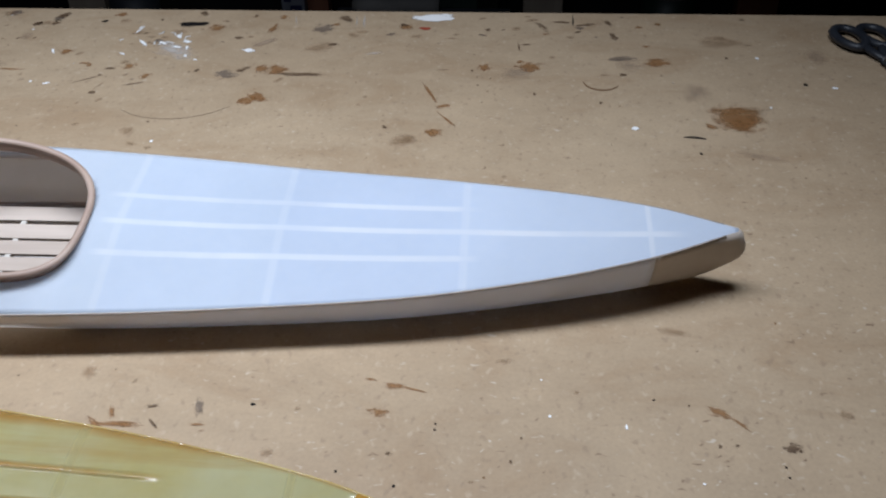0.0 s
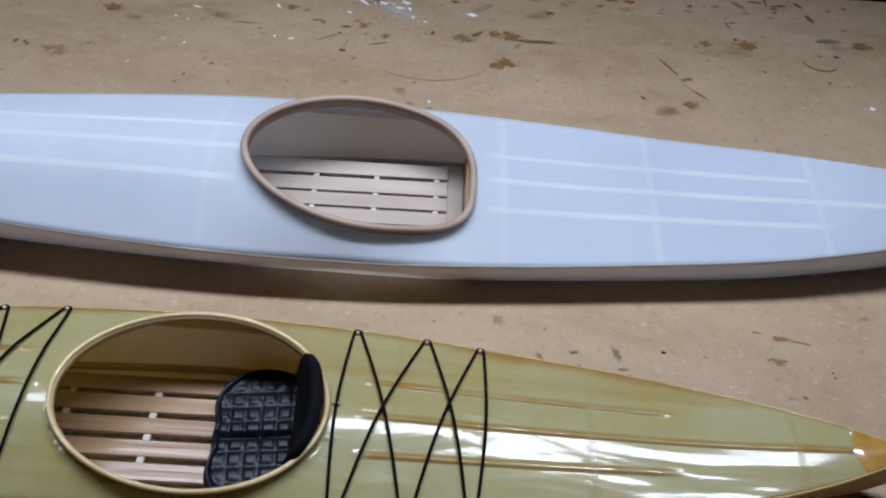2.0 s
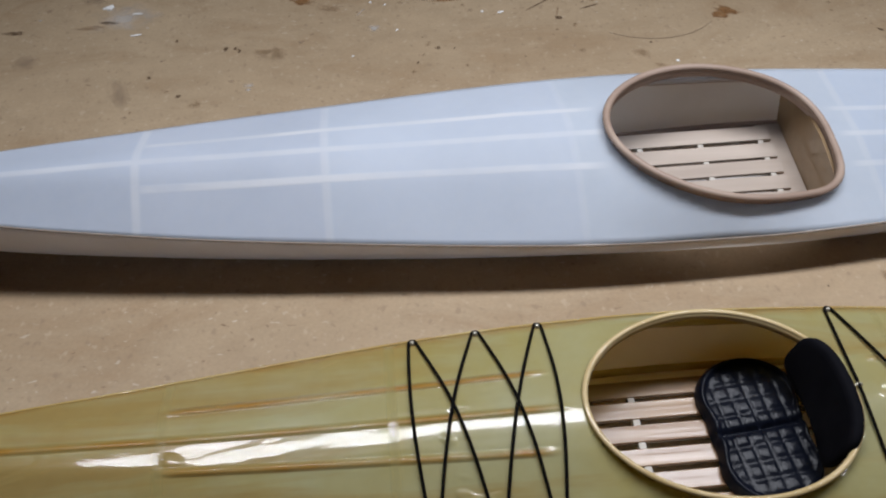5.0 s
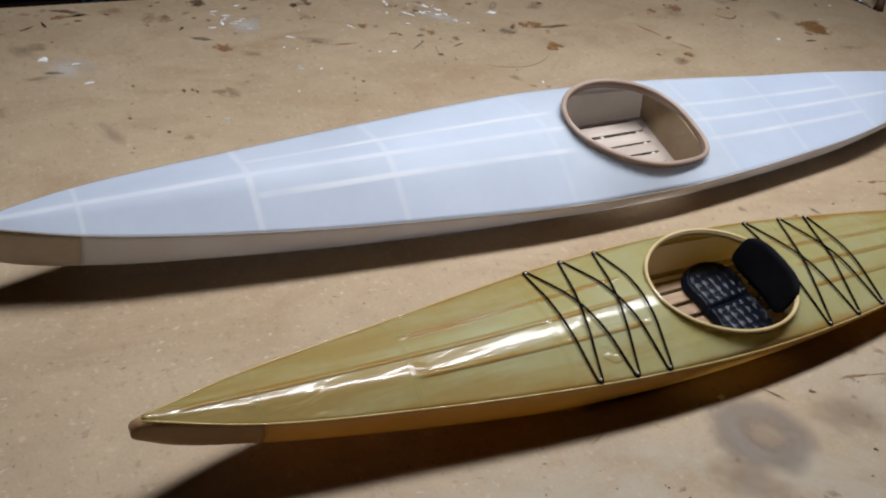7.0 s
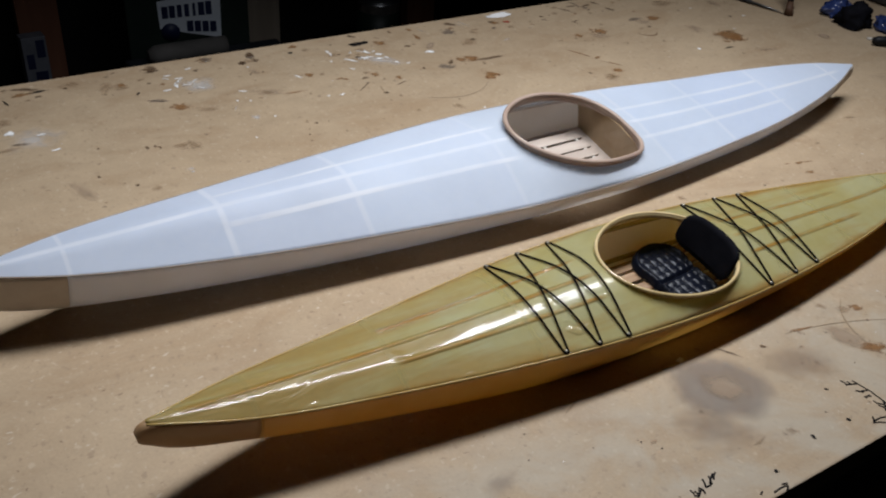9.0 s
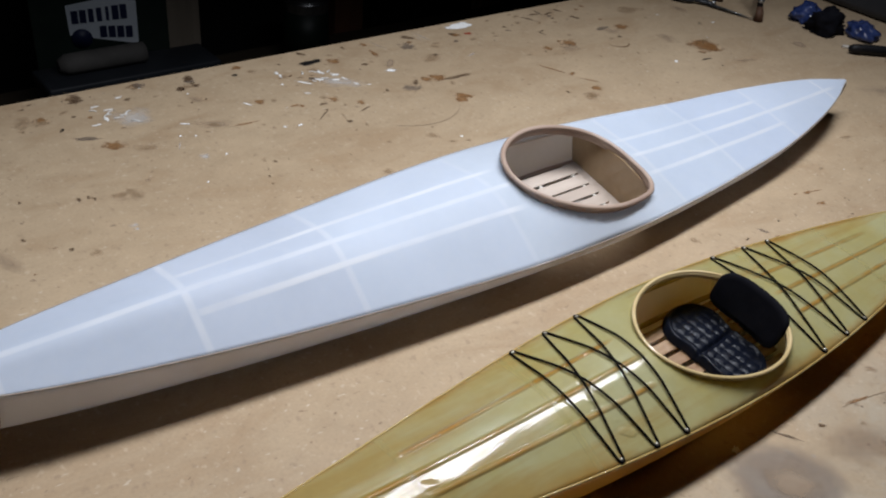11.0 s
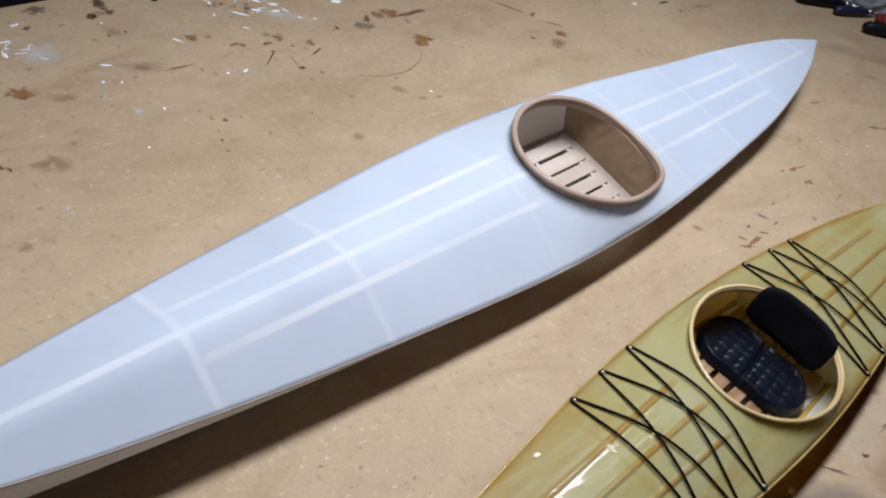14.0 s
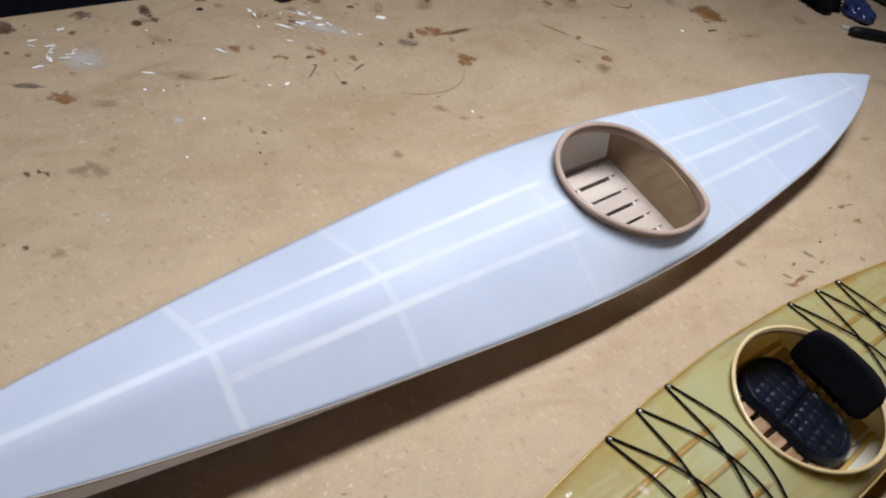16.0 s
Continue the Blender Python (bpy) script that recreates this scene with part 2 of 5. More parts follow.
M_WBULK = skin_material("varnished_amber_bulkhead", (0.34, 0.22, 0.11), (0.47, 0.33, 0.19), 0.3, 0.2, 0.8)
M_SLATW = simple("pale_slat_wood", (0.40, 0.32, 0.26), (0.55, 0.46, 0.385), 30, 0.55, bumps=0.0003, stretch=(0.12, 1.5, 1))
M_YDECK = skin_material("varnished_green_skin", (0.65, 0.575, 0.235), (0.69, 0.665, 0.39), 0.3, 0.52, 1.0, 0.0016, (0.58, 0.39, 0.11), bands=(Y_LINES, Y_RIBS, 0.0024, (0.64, 0.36, 0.06), 0.7, 0.12, 0.28), pooled=(0.56, 0.31, 0.06), drips=0.35)
M_YHULL = skin_material("varnished_amber_skin", (0.83, 0.61, 0.25), (0.91, 0.73, 0.37), 0.3, 0.72, 0.6)
M_YLINE_IN = skin_material("pale_gold_skin", (0.93, 0.87, 0.72), (0.96, 0.93, 0.81), 0.4, 0.28)
M_YEND = skin_material("varnished_dark_amber", (0.50, 0.30, 0.145), (0.62, 0.40, 0.21), 0.45, 0.35, 0.15)
M_YCAP = skin_material("thick_amber_varnish", (0.38, 0.185, 0.028), (0.58, 0.34, 0.075), 0.25, 0.1, 1.0, 0.0008, patch=70)
M_YLINE = skin_material("amber_varnish_ridge", (0.46, 0.28, 0.07), (0.60, 0.46, 0.18), 0.25, 0.1, 1.0)
M_YRIB = skin_material("varnished_rib", (0.60, 0.52, 0.20), (0.68, 0.62, 0.34), 0.3, 0.36, 1.0, faded=0.7, most=0.35)
M_YRIM = simple("varnished_cane", (0.56, 0.41, 0.19), (0.74, 0.58, 0.33), 45, 0.16, bumps=0.0003, stretch=(0.3, 1, 1))
M_SLATY = simple("varnished_slat_wood", (0.24, 0.128, 0.065), (0.45, 0.305, 0.19), 55, 0.22, bumps=0.0003, stretch=(0.07, 2, 1))
M_PEG = simple("white_peg", (0.50, 0.46, 0.40), (0.62, 0.58, 0.52), 80, 0.6)
M_SEAM = simple("dark_seam", (0.26, 0.21, 0.17), (0.36, 0.30, 0.25), 90, 0.7)
M_PAD = simple("dark_foam_leather", (0.003, 0.004, 0.009), (0.008, 0.010, 0.018), 70, 0.30, bumps=0.0006, spec=0.16)
M_BACK = simple("black_foam", (0.002, 0.002, 0.004), (0.006, 0.006, 0.009), 60, 0.85, bumps=0.0004, spec=0.12)
M_CORD = simple("black_elastic_cord", (0.003, 0.003, 0.003), (0.007, 0.006, 0.005), 300, 0.8, bumps=0.0003, spec=0.06)
M_BEAD = simple("pale_metal_bead", (0.6, 0.55, 0.45), (0.75, 0.7, 0.6), 100, 0.3, metal=0.6)


# ---- building helpers ----
def part(name, bm, material, parent, label="", smooth=True):
    me = bpy.data.meshes.new(name)
    bm.to_mesh(me)
    bm.free()
    me.materials.append(material)
    if smooth:
        for p in me.polygons:
            p.use_smooth = True
    ob = new(name, me)
    if parent:
        ob.parent = parent
    if label:
        tagged(ob, label)
    return ob


def thing(name, label, category, m=None, group="", kind=""):
    e = new(name)
    e.empty_display_size = 0.02
    if m is not None:
        e.matrix_world = m
    return tagged(e, label, category, group, kind)


def add_box(bm, size, at=(0, 0, 0), m=None, bevel=0.0, seg=2):
    mm = Matrix.Translation(at) @ (m or Matrix.Identity(4)) @ Matrix.Diagonal((*size, 1))
    r = bmesh.ops.create_cube(bm, size=1, matrix=mm)
    if bevel:
        ed = list({e for v in r["verts"] for e in v.link_edges})
        bmesh.ops.bevel(bm, geom=ed, offset=bevel, segments=seg, affect="EDGES", profile=0.6)


def box(size, at=(0, 0, 0), bevel=0.0, m=None, seg=2):
    bm = bmesh.new()
    add_box(bm, size, at, m, bevel, seg)
    return bm


def add_tube(bm, pts, radius, sides=8, closed=False, flat=1.0, up=Vector((0, 0, 1))):
    """A tube along pts; radius a number or a function of 0..1; flat squeezes it along up."""
    pts = [Vector(p) for p in pts]
    n = len(pts)
    rings = []
    for i, p in enumerate(pts):
        a = pts[(i - 1) % n] if closed or i else p
        b = pts[(i + 1) % n] if closed or i < n - 1 else p
        d = (b - a).normalized()
        s = d.cross(up)
        s = s.normalized() if s.length > 1e-6 else Vector((1, 0, 0))
        u = s.cross(d).normalized()
        r = radius(i / (n - 1)) if callable(radius) else radius
        rings.append([bm.verts.new(p + s * (r * math.cos(2 * math.pi * k / sides)) + u * (flat * r * math.sin(2 * math.pi * k / sides))) for k in range(sides)])
    for i in range(n if closed else n - 1):
        A, B = rings[i], rings[(i + 1) % n]
        for k in range(sides):
            bm.faces.new((A[k], A[(k + 1) % sides], B[(k + 1) % sides], B[k]))
    if not closed:
        bm.faces.new(rings[0][::-1])
        bm.faces.new(rings[-1])


def tube(pts, radius, sides=8, closed=False, flat=1.0):
    bm = bmesh.new()
    add_tube(bm, pts, radius, sides, closed, flat)
    bmesh.ops.recalc_face_normals(bm, faces=bm.faces)
    return bm


def curve_of(xs, ys):
    """A smooth line through the stations of a small table."""
    xs, ys = np.array(xs, float), np.array(ys, float)
    d = np.diff(ys) / np.diff(xs)
    m = np.concatenate([[d[0]], np.where(d[:-1] * d[1:] > 0, (d[:-1] + d[1:]) / 2, 0), [d[-1]]])

    def f(x):
        x = min(max(x, xs[0]), xs[-1])
        i = min(int(np.searchsorted(xs, x, side="right")) - 1, len(xs) - 2)
        h = xs[i + 1] - xs[i]
        t = (x - xs[i]) / h
        return float((2 * t**3 - 3 * t**2 + 1) * ys[i] + (t**3 - 2 * t**2 + t) * h * m[i] + (3 * t**2 - 2 * t**3) * ys[i + 1] + (t**3 - t**2) * h * m[i + 1])
    return f


def smoothstep(a, b, x):
    t = min(max((x - a) / (b - a), 0), 1)
    return t * t * (3 - 2 * t)


# ---- workbench and room ----
bench = thing("workbench", "wide workbench with a stained tan particle-board top", "workbench")
BX0, BX1, BY0, BY1 = -1.25, 0.95, -0.605, 0.187
part("tabletop", box((BX1 - BX0, BY1 - BY0, 0.019), ((BX0 + BX1) / 2, (BY0 + BY1) / 2, -0.0095), 0.0015), M_BOARD, bench, smooth=False)
M_FRAME = simple("dark_bench_timber", (0.06, 0.045, 0.03), (0.12, 0.09, 0.06), 12, 0.8, stretch=(0.3, 3, 3))
for y in (BY0 + 0.03, BY1 - 0.03):
    part("rail", box((BX1 - BX0 - 0.04, 0.038, 0.089), ((BX0 + BX1) / 2, y, -0.0645), 0.002), M_FRAME, bench, smooth=False)
for x in (BX0 + 0.07, (BX0 + BX1) / 2, BX1 - 0.07):
    for y in (BY0 + 0.095, BY1 - 0.095):
        part("leg", box((0.089, 0.089, 0.90 - 0.02), (x, y, -0.02 - 0.44), 0.003), M_FRAME, bench, smooth=False)

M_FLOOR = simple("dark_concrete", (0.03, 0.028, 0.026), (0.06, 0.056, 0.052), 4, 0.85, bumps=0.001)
# near-black walls and ceiling: the unlit room's darkness is put into this colour
M_WALL = simple("near_black_unlit_wall", (0.006, 0.006, 0.007), (0.014, 0.013, 0.013), 6, 0.9)
FZ = -0.9
WX0, WX1, WY0, WY1, WZ = -2.6, 2.4, -2.6, 1.46, 1.7
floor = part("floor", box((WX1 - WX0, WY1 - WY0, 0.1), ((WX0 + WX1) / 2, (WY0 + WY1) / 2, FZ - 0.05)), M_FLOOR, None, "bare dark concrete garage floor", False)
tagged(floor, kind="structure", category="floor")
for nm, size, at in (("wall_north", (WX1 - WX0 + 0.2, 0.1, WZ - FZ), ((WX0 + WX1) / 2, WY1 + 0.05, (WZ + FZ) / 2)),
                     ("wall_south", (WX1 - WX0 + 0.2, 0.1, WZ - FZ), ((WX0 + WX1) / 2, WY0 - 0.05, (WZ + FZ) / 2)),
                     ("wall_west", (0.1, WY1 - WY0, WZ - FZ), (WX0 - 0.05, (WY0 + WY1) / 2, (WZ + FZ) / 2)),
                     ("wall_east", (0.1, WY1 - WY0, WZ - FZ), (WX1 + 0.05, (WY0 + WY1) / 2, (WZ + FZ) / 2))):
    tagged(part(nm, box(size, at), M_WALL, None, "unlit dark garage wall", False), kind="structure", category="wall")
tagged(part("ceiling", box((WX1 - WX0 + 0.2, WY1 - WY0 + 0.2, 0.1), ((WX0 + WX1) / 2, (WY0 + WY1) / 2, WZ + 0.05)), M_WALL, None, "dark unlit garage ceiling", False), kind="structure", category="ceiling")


# ---- model kayaks ----
class Lines:
    """The shape of one hull, in its own axes: x from bow to stern, z up from the keel."""

    def __init__(s, bow, stern, beam, sheer, keel, ridge, flare, dead, oval):
        s.bow, s.stern = bow, stern
        s.beam, s.sheer, s.keel, s.ridge = curve_of(*beam), curve_of(*sheer), curve_of(*keel), curve_of(*ridge)
        s.flare = curve_of(*flare)
        s.dead = math.tan(radians(dead))
        s.xf, s.zf, s.xr, s.zr, s.w, s.q, s.y0 = oval
        s.crest, s.square, s.drop, s.reach, s.crown = 0.12, (0.0, 0.0), 0.0035, 0.028, 0.0
        s.ribs, s.sag, s.bow_crown = (), 0.0, 0.2

    def section(s, x):
        b, sh, k = s.beam(x), s.sheer(x), s.keel(x)
        c = s.flare(x) * b
        return b, sh, k, c, min(k + c * s.dead, k + 0.6 * (sh - k))

    def opening(s, a, grow=0.0):
        """A point of the coaming's line: a runs once round from the front."""
        u = (1 - math.cos(a)) / 2
        k = s.square[math.sin(a) > 0] / 2 * smoothstep(0.45, 0.9, u)
        y = s.y0 + s.w * math.sin(a) * (1.02 / (math.sin(a) ** 2 + 0.02)) ** k * (1 - s.q * math.cos(a))
        x = s.xf + (s.xr - s.xf) * u
        cx, cy = (s.xf + s.xr) / 2, s.y0
        d = Vector((x - cx, y - cy))
        d = d + d.normalized() * grow
        return Vector((cx + d.x, cy + d.y, s.rim(cx + d.x)))

    def rim(s, x):
        return s.zf + (s.zr - s.zf) * (x - s.xf) / (s.xr - s.xf)

    def off(s, x, y):
        """How far (x, y) lies outside the coaming, roughly, in metres."""
        best, n = 9.0, 96
        inside = False
        P = s.ring
        for i in range(n):
            a, b = P[i], P[(i + 1) % n]
            best = min(best, (a.x - x) ** 2 + (a.y - y) ** 2)
            if (a.y > y) != (b.y > y) and x < a.x + (b.x - a.x) * (y - a.y) / (b.y - a.y):
                inside = not inside
        return -math.sqrt(best) if inside else math.sqrt(best)

    def bare_deck(s, x, y):
        b, sh = s.beam(x), s.sheer(x)
        r = s.ridge(x)
        v = min(abs(y) / max(b, 1e-5), 1)
        e = s.crest
        d = (math.sqrt(v * v + e * e) - e) / (math.sqrt(1 + e * e) - e)
        if s.crown:
            # flat skin from the middle to the stringers, steeper from there to the gunwale
            bend = lambda q: (math.sqrt((q - 0.39) ** 2 + 0.05 ** 2) + q - 0.39) / 2
            c = s.crown + s.bow_crown * smoothstep(-0.28, -0.42, x)
            sag = lambda q: 0.55 * (math.sqrt(q * q + 0.0016) - 0.04) + 0.6 * (q * q / 0.39 if q < 0.39 else 2 * q - 0.39)
            flat_ = c * sag(v) + (1 - c * sag(1)) * (bend(v) - bend(0)) / (bend(1) - bend(0))
            k = smoothstep(-0.10, -0.22, x)
            d = d * (1 - k) + flat_ * k
        h = r * (1 - d)
        # the skin hollows a little between one rib and the next
        dip = 0.0
        for p, q in zip(s.ribs, s.ribs[1:]):
            if p < x < q:
                dip = s.sag * math.sin(math.pi * (x - p) / (q - p)) * (1 - v ** 4)
        return sh + h - dip

    def deck(s, x, y):
        z = s.bare_deck(x, y)
        if s.xf - 0.06 < x < s.xr + 0.06:
            d = s.off(x, y)
            b = s.beam(x)
            # drawn straight from the coaming to the gunwale, easing out fore and aft
            g, d = max(b - abs(y), 0), max(d, 0)
            low = s.sheer(x)
            taut = low + (s.rim(x) - s.drop - low) * g / max(g + d, 1e-5)
            k = 1 - smoothstep(0.3, 1.0, d / s.reach)
            raised = z + (taut - z) * k
            z = (z + raised + math.sqrt((z - raised) ** 2 + 1e-6)) / 2 - 0.0005 * (1 - g / max(g + d, 1e-5))
        return z


def kayak(ln, m, label, mats, grain):
    ln.ring = [ln.opening(2 * math.pi * i / 96) for i in range(96)]
    boat = thing("model_kayak", label, "model kayak", m, "model kayaks on the bench")
    deck_m, hull_m, end_m, rib_m, rim_m, slat_m = mats
    N, V = 260, 36
    fx0, fx1, fz, fw = grain["floor"]
    xs = [ln.bow + (ln.stern - ln.bow) * i / N for i in range(N + 1)]

    # deck skin, with the opening cut along the coaming
    bm = bmesh.new()
    rows = []
    for x in xs:
        b = ln.beam(x)
        rows.append([bm.verts.new((x, b * (2 * j / V - 1), 0)) for j in range(V + 1)])
    for i in range(N):
        for j in range(V):
            q = (rows[i][j], rows[i + 1][j], rows[i + 1][j + 1], rows[i][j + 1])
            if max(p.co.y for p in q) - min(p.co.y for p in q) > 1e-6:
                bm.faces.new(q)
    gone = [f for f in bm.faces if ln.xf - 0.01 < f.calc_center_median().x < ln.xr + 0.01 and ln.off(*f.calc_center_median().xy) < 0]
    bmesh.ops.delete(bm, geom=gone, context="FACES")
    for v in bm.verts:
        if v.link_faces and ln.xf - 0.02 < v.co.x < ln.xr + 0.02 and any(len(e.link_faces) == 1 for e in v.link_edges) and abs(v.co.y) < ln.beam(v.co.x) - 0.002:
            p = min(ln.ring, key=lambda p: (p.x - v.co.x) ** 2 + (p.y - v.co.y) ** 2)
            v.co.xy = p.xy
    for v in bm.verts:
        v.co.z = ln.deck(v.co.x, v.co.y)
    bmesh.ops.remove_doubles(bm, verts=bm.verts, dist=1e-5)
    bmesh.ops.recalc_face_normals(bm, faces=bm.faces)
    span = bm.loops.layers.uv.new("span")
    for f in bm.faces:
        for lp in f.loops:
            lp[span].uv = (lp.vert.co.x, 0.5 + 0.5 * lp.vert.co.y / max(ln.beam(lp.vert.co.x), 1e-4))
    d = part("deck_skin", bm, deck_m, boat)
    so = d.modifiers.new("thickness", "SOLIDIFY")
    so.thickness, so.offset = 0.0007, 1 if d.data.polygons[0].normal.z < 0 else -1

    # hull skin in three lengths: bow end, body, stern end
    def hull(name, i0, i1, material, text):
        bm = bmesh.new()
        rows = []
        for i in range(i0, i1 + 1):
            x = xs[i]
            b, sh, k, c, ck = ln.section(x)
            half = []
            for t in np.linspace(0, 1, 7):
                half.append((b + (c - b) * t + 0.0015 * math.sin(math.pi * t), sh + (ck - sh) * t))
            for t in np.linspace(0, 1, 7)[1:]:
                half.append((c * (1 - t), ck + (k - ck) * t - 0.0012 * math.sin(math.pi * t)))
            ring = half + [(-y, z) for y, z in half[-2::-1]]
            near = (1 - smoothstep(0, 0.02, x - ln.bow)) * -1 + (1 - smoothstep(0, 0.02, ln.stern - x))
            rows.append([bm.verts.new((x + near * grain["stem"] * math.sin(math.pi * min((sh - z) / max(sh - k, 1e-4), 1)) ** 0.7, y, z)) for y, z in ring])
        for A, B in zip(rows, rows[1:]):
            for j in range(len(A) - 1):
                bm.faces.new((A[j], A[j + 1], B[j + 1], B[j]))
        for r in (rows[0], rows[-1]):
            if abs(r[0].co.x - ln.bow) < 0.001 or abs(r[0].co.x - ln.stern) < 0.001:
                for j in range(len(r) // 2):
                    k = len(r) - 1 - j
                    if k - j > 1:
                        bm.faces.new((r[j], r[j + 1], r[k - 1], r[k]) if k - 1 != j + 1 else (r[j], r[j + 1], r[k]))
        if name == "hull_skin" and grain["lining"]:
            # the bare inner face of the skin, seen through the opening
            lin = bmesh.new()
            old = []
            for r in rows:
                if fx0 - 0.03 < r[0].co.x < fx1 + 0.04:
                    top, low = r[0].co.z, min(v.co.z for v in r)
                    row = [lin.verts.new((v.co.x, v.co.y * 0.972, v.co.z + 0.0012 * (1 - (v.co.z - low) / (top - low)))) for v in r]
                    for j in range(len(row) - 1):
                        if old:
                            lin.faces.new((old[j], old[j + 1], row[j + 1], row[j]))
                    old = row
            part("skin_lining", lin, grain["lining"], boat)
        bmesh.ops.remove_doubles(bm, verts=bm.verts, dist=1e-5)
        bmesh.ops.recalc_face_normals(bm, faces=bm.faces)
        h = part(name, bm, material, boat, text)
        s2 = h.modifiers.new("thickness", "SOLIDIFY")
        s2.thickness, s2.offset = 0.0008, 0
    ia = min(range(N + 1), key=lambda i: abs(xs[i] - grain["ends"][0]))
    ib = min(range(N + 1), key=lambda i: abs(xs[i] - grain["ends"][1]))
    hull("bow_end", 0, ia, end_m, "darker skin over the solid bow block")
    hull("hull_skin", ia, ib, hull_m, "")
    hull("stern_end", ib, N, end_m, "darker skin over the solid stern block")

    # gunwale seams
    for sgn in (-1, 1):
        part("gunwale", tube([(x, sgn * (ln.beam(x) + 0.0002), ln.sheer(x) - 0.0004) for x in xs[::3]], grain["edge"], 6), grain["seam"], boat)

    # ribs, showing as faint bands through the skin
    for x, w, k in grain["ribs"]:
        for sgn in (-1, 1):
            b = ln.beam(x) * 0.97
            line = [sgn * b * t / 14 for t in range(15) if ln.off(x, sgn * b * t / 14) > 0.002]
            if len(line) < 3:
                continue
            bm = bmesh.new()
            uv = bm.loops.layers.uv.new("across")
            prev = None
            for y in line:
                row = [bm.verts.new((x - w * math.cos(math.pi * q / 6), y, ln.deck(x, y) + 0.00012 + 0.00006 * math.sin(math.pi * q / 6))) for q in range(7)]
                if prev:
                    for q in range(6):
                        f = bm.faces.new((prev[q], row[q], row[q + 1], prev[q + 1]))
                        for lp, u in zip(f.loops, (q, q, q + 1, q + 1)):
                            lp[uv].uv = (u / 6, 1.0)
                prev = row
            bmesh.ops.recalc_face_normals(bm, faces=bm.faces)
            part("deck_rib", bm, rib_m, boat)

    # coaming: a bent rim over a band
    ring = [ln.opening(2 * math.pi * i / 120, 0.0005) for i in range(120)]
    rim = part("coaming", tube([p + Vector((0, 0, 0.0005)) for p in ring], grain["rim"], 10, True, 0.85), rim_m, boat, grain["rim_text"])
    bm = bmesh.new()
    A = [[bm.verts.new((*ln.opening(2 * math.pi * i / 120, g).xy, ln.opening(2 * math.pi * i / 120, g).z + dz)) for i in range(120)]
         for g, dz in ((-0.0009, -ln.drop - 0.0008), (-0.0009, 0.0002), (0.0, 0.0002), (0.0, -ln.drop - 0.0008))]
    for k in range(4):
        for i in range(120):
            bm.faces.new((A[k][i], A[k][(i + 1) % 120], A[(k + 1) % 4][(i + 1) % 120], A[(k + 1) % 4][i]))
    bmesh.ops.recalc_face_normals(bm, faces=bm.faces)
    part("coaming_band", bm, grain["band"], rim)

    # floorboards and the cross bearers below them
    fx0, fx1, fz, fw = grain["floor"]
    for y, w in grain["slats"]:
        part("floor_slat", box((fx1 - fx0, w, 0.0022), ((fx0 + fx1) / 2, y, fz), 0.0004), slat_m, boat, smooth=False)
    for x in grain["bearers"]:
        part("floor_bearer", box((0.0034, fw, 0.0042), (x, 0, fz - 0.0016), 0.0003), M_PEG, boat, smooth=False)
    if grain["end_board"]:
        # a crosswise board closes the gaps behind the last bearer
        a_, b_ = grain["end_board"]
        part("floor_end_board", box((b_ - a_, fw * 1.1, 0.0016), ((a_ + b_) / 2, 0, fz - 0.0021), 0.0003), slat_m, boat, smooth=False)
    for x in grain["bulkheads"]:
        bm = bmesh.new()
        b, sh, k, c, ck = ln.section(x)
        pts = [(-b * 0.97, sh - 0.001), (-c * 0.97, ck + 0.001), (0, k + 0.001), (c * 0.97, ck + 0.001), (b * 0.97, sh - 0.001)]
        pts += [(b * 0.97 * (1 - i / 6), min(ln.bare_deck(x, b * (1 - i / 6)), ln.rim(x)) - 0.002) for i in range(1, 12)]
        f = [bm.verts.new((x - 0.001, y, z)) for y, z in pts]
        g = [bm.verts.new((x + 0.001, y, z)) for y, z in pts]
        bm.faces.new(f)
        bm.faces.new(g[::-1])
        for i in range(len(pts)):
            bm.faces.new((f[i], g[i], g[(i + 1) % len(pts)], f[(i + 1) % len(pts)]))
        bmesh.ops.recalc_face_normals(bm, faces=bm.faces)
        part("bulkhead", bm, grain["bulk_mat"], boat, smooth=False)
    # stringers along the inside of the hull
    for sgn in (-1, 1):
        run_ = [fx0 - 0.02 + (fx1 + 0.04 - fx0) * i / 16 for i in range(17)]
        part("chine_stringer", tube([(x, sgn * (ln.section(x)[3] - 0.0012), ln.section(x)[4] + 0.0016) for x in run_], 0.0021, 6), grain["beam"], boat)
        part("inner_gunwale", tube([(x, sgn * (ln.beam(x) - 0.0022 - (ln.beam(x) - ln.section(x)[3]) * 0.0042 / (ln.sheer(x) - ln.section(x)[4])), ln.sheer(x) - 0.0042) for x in run_], 0.0019, 6), grain["gunwale"], boat)
    if grain["bend"]:
        for ob in boat.children_recursive:
            for v in ob.data.vertices:
                v.co.y += grain["bend"] * smoothstep(0.08, 0.36, v.co.x)
    return boat


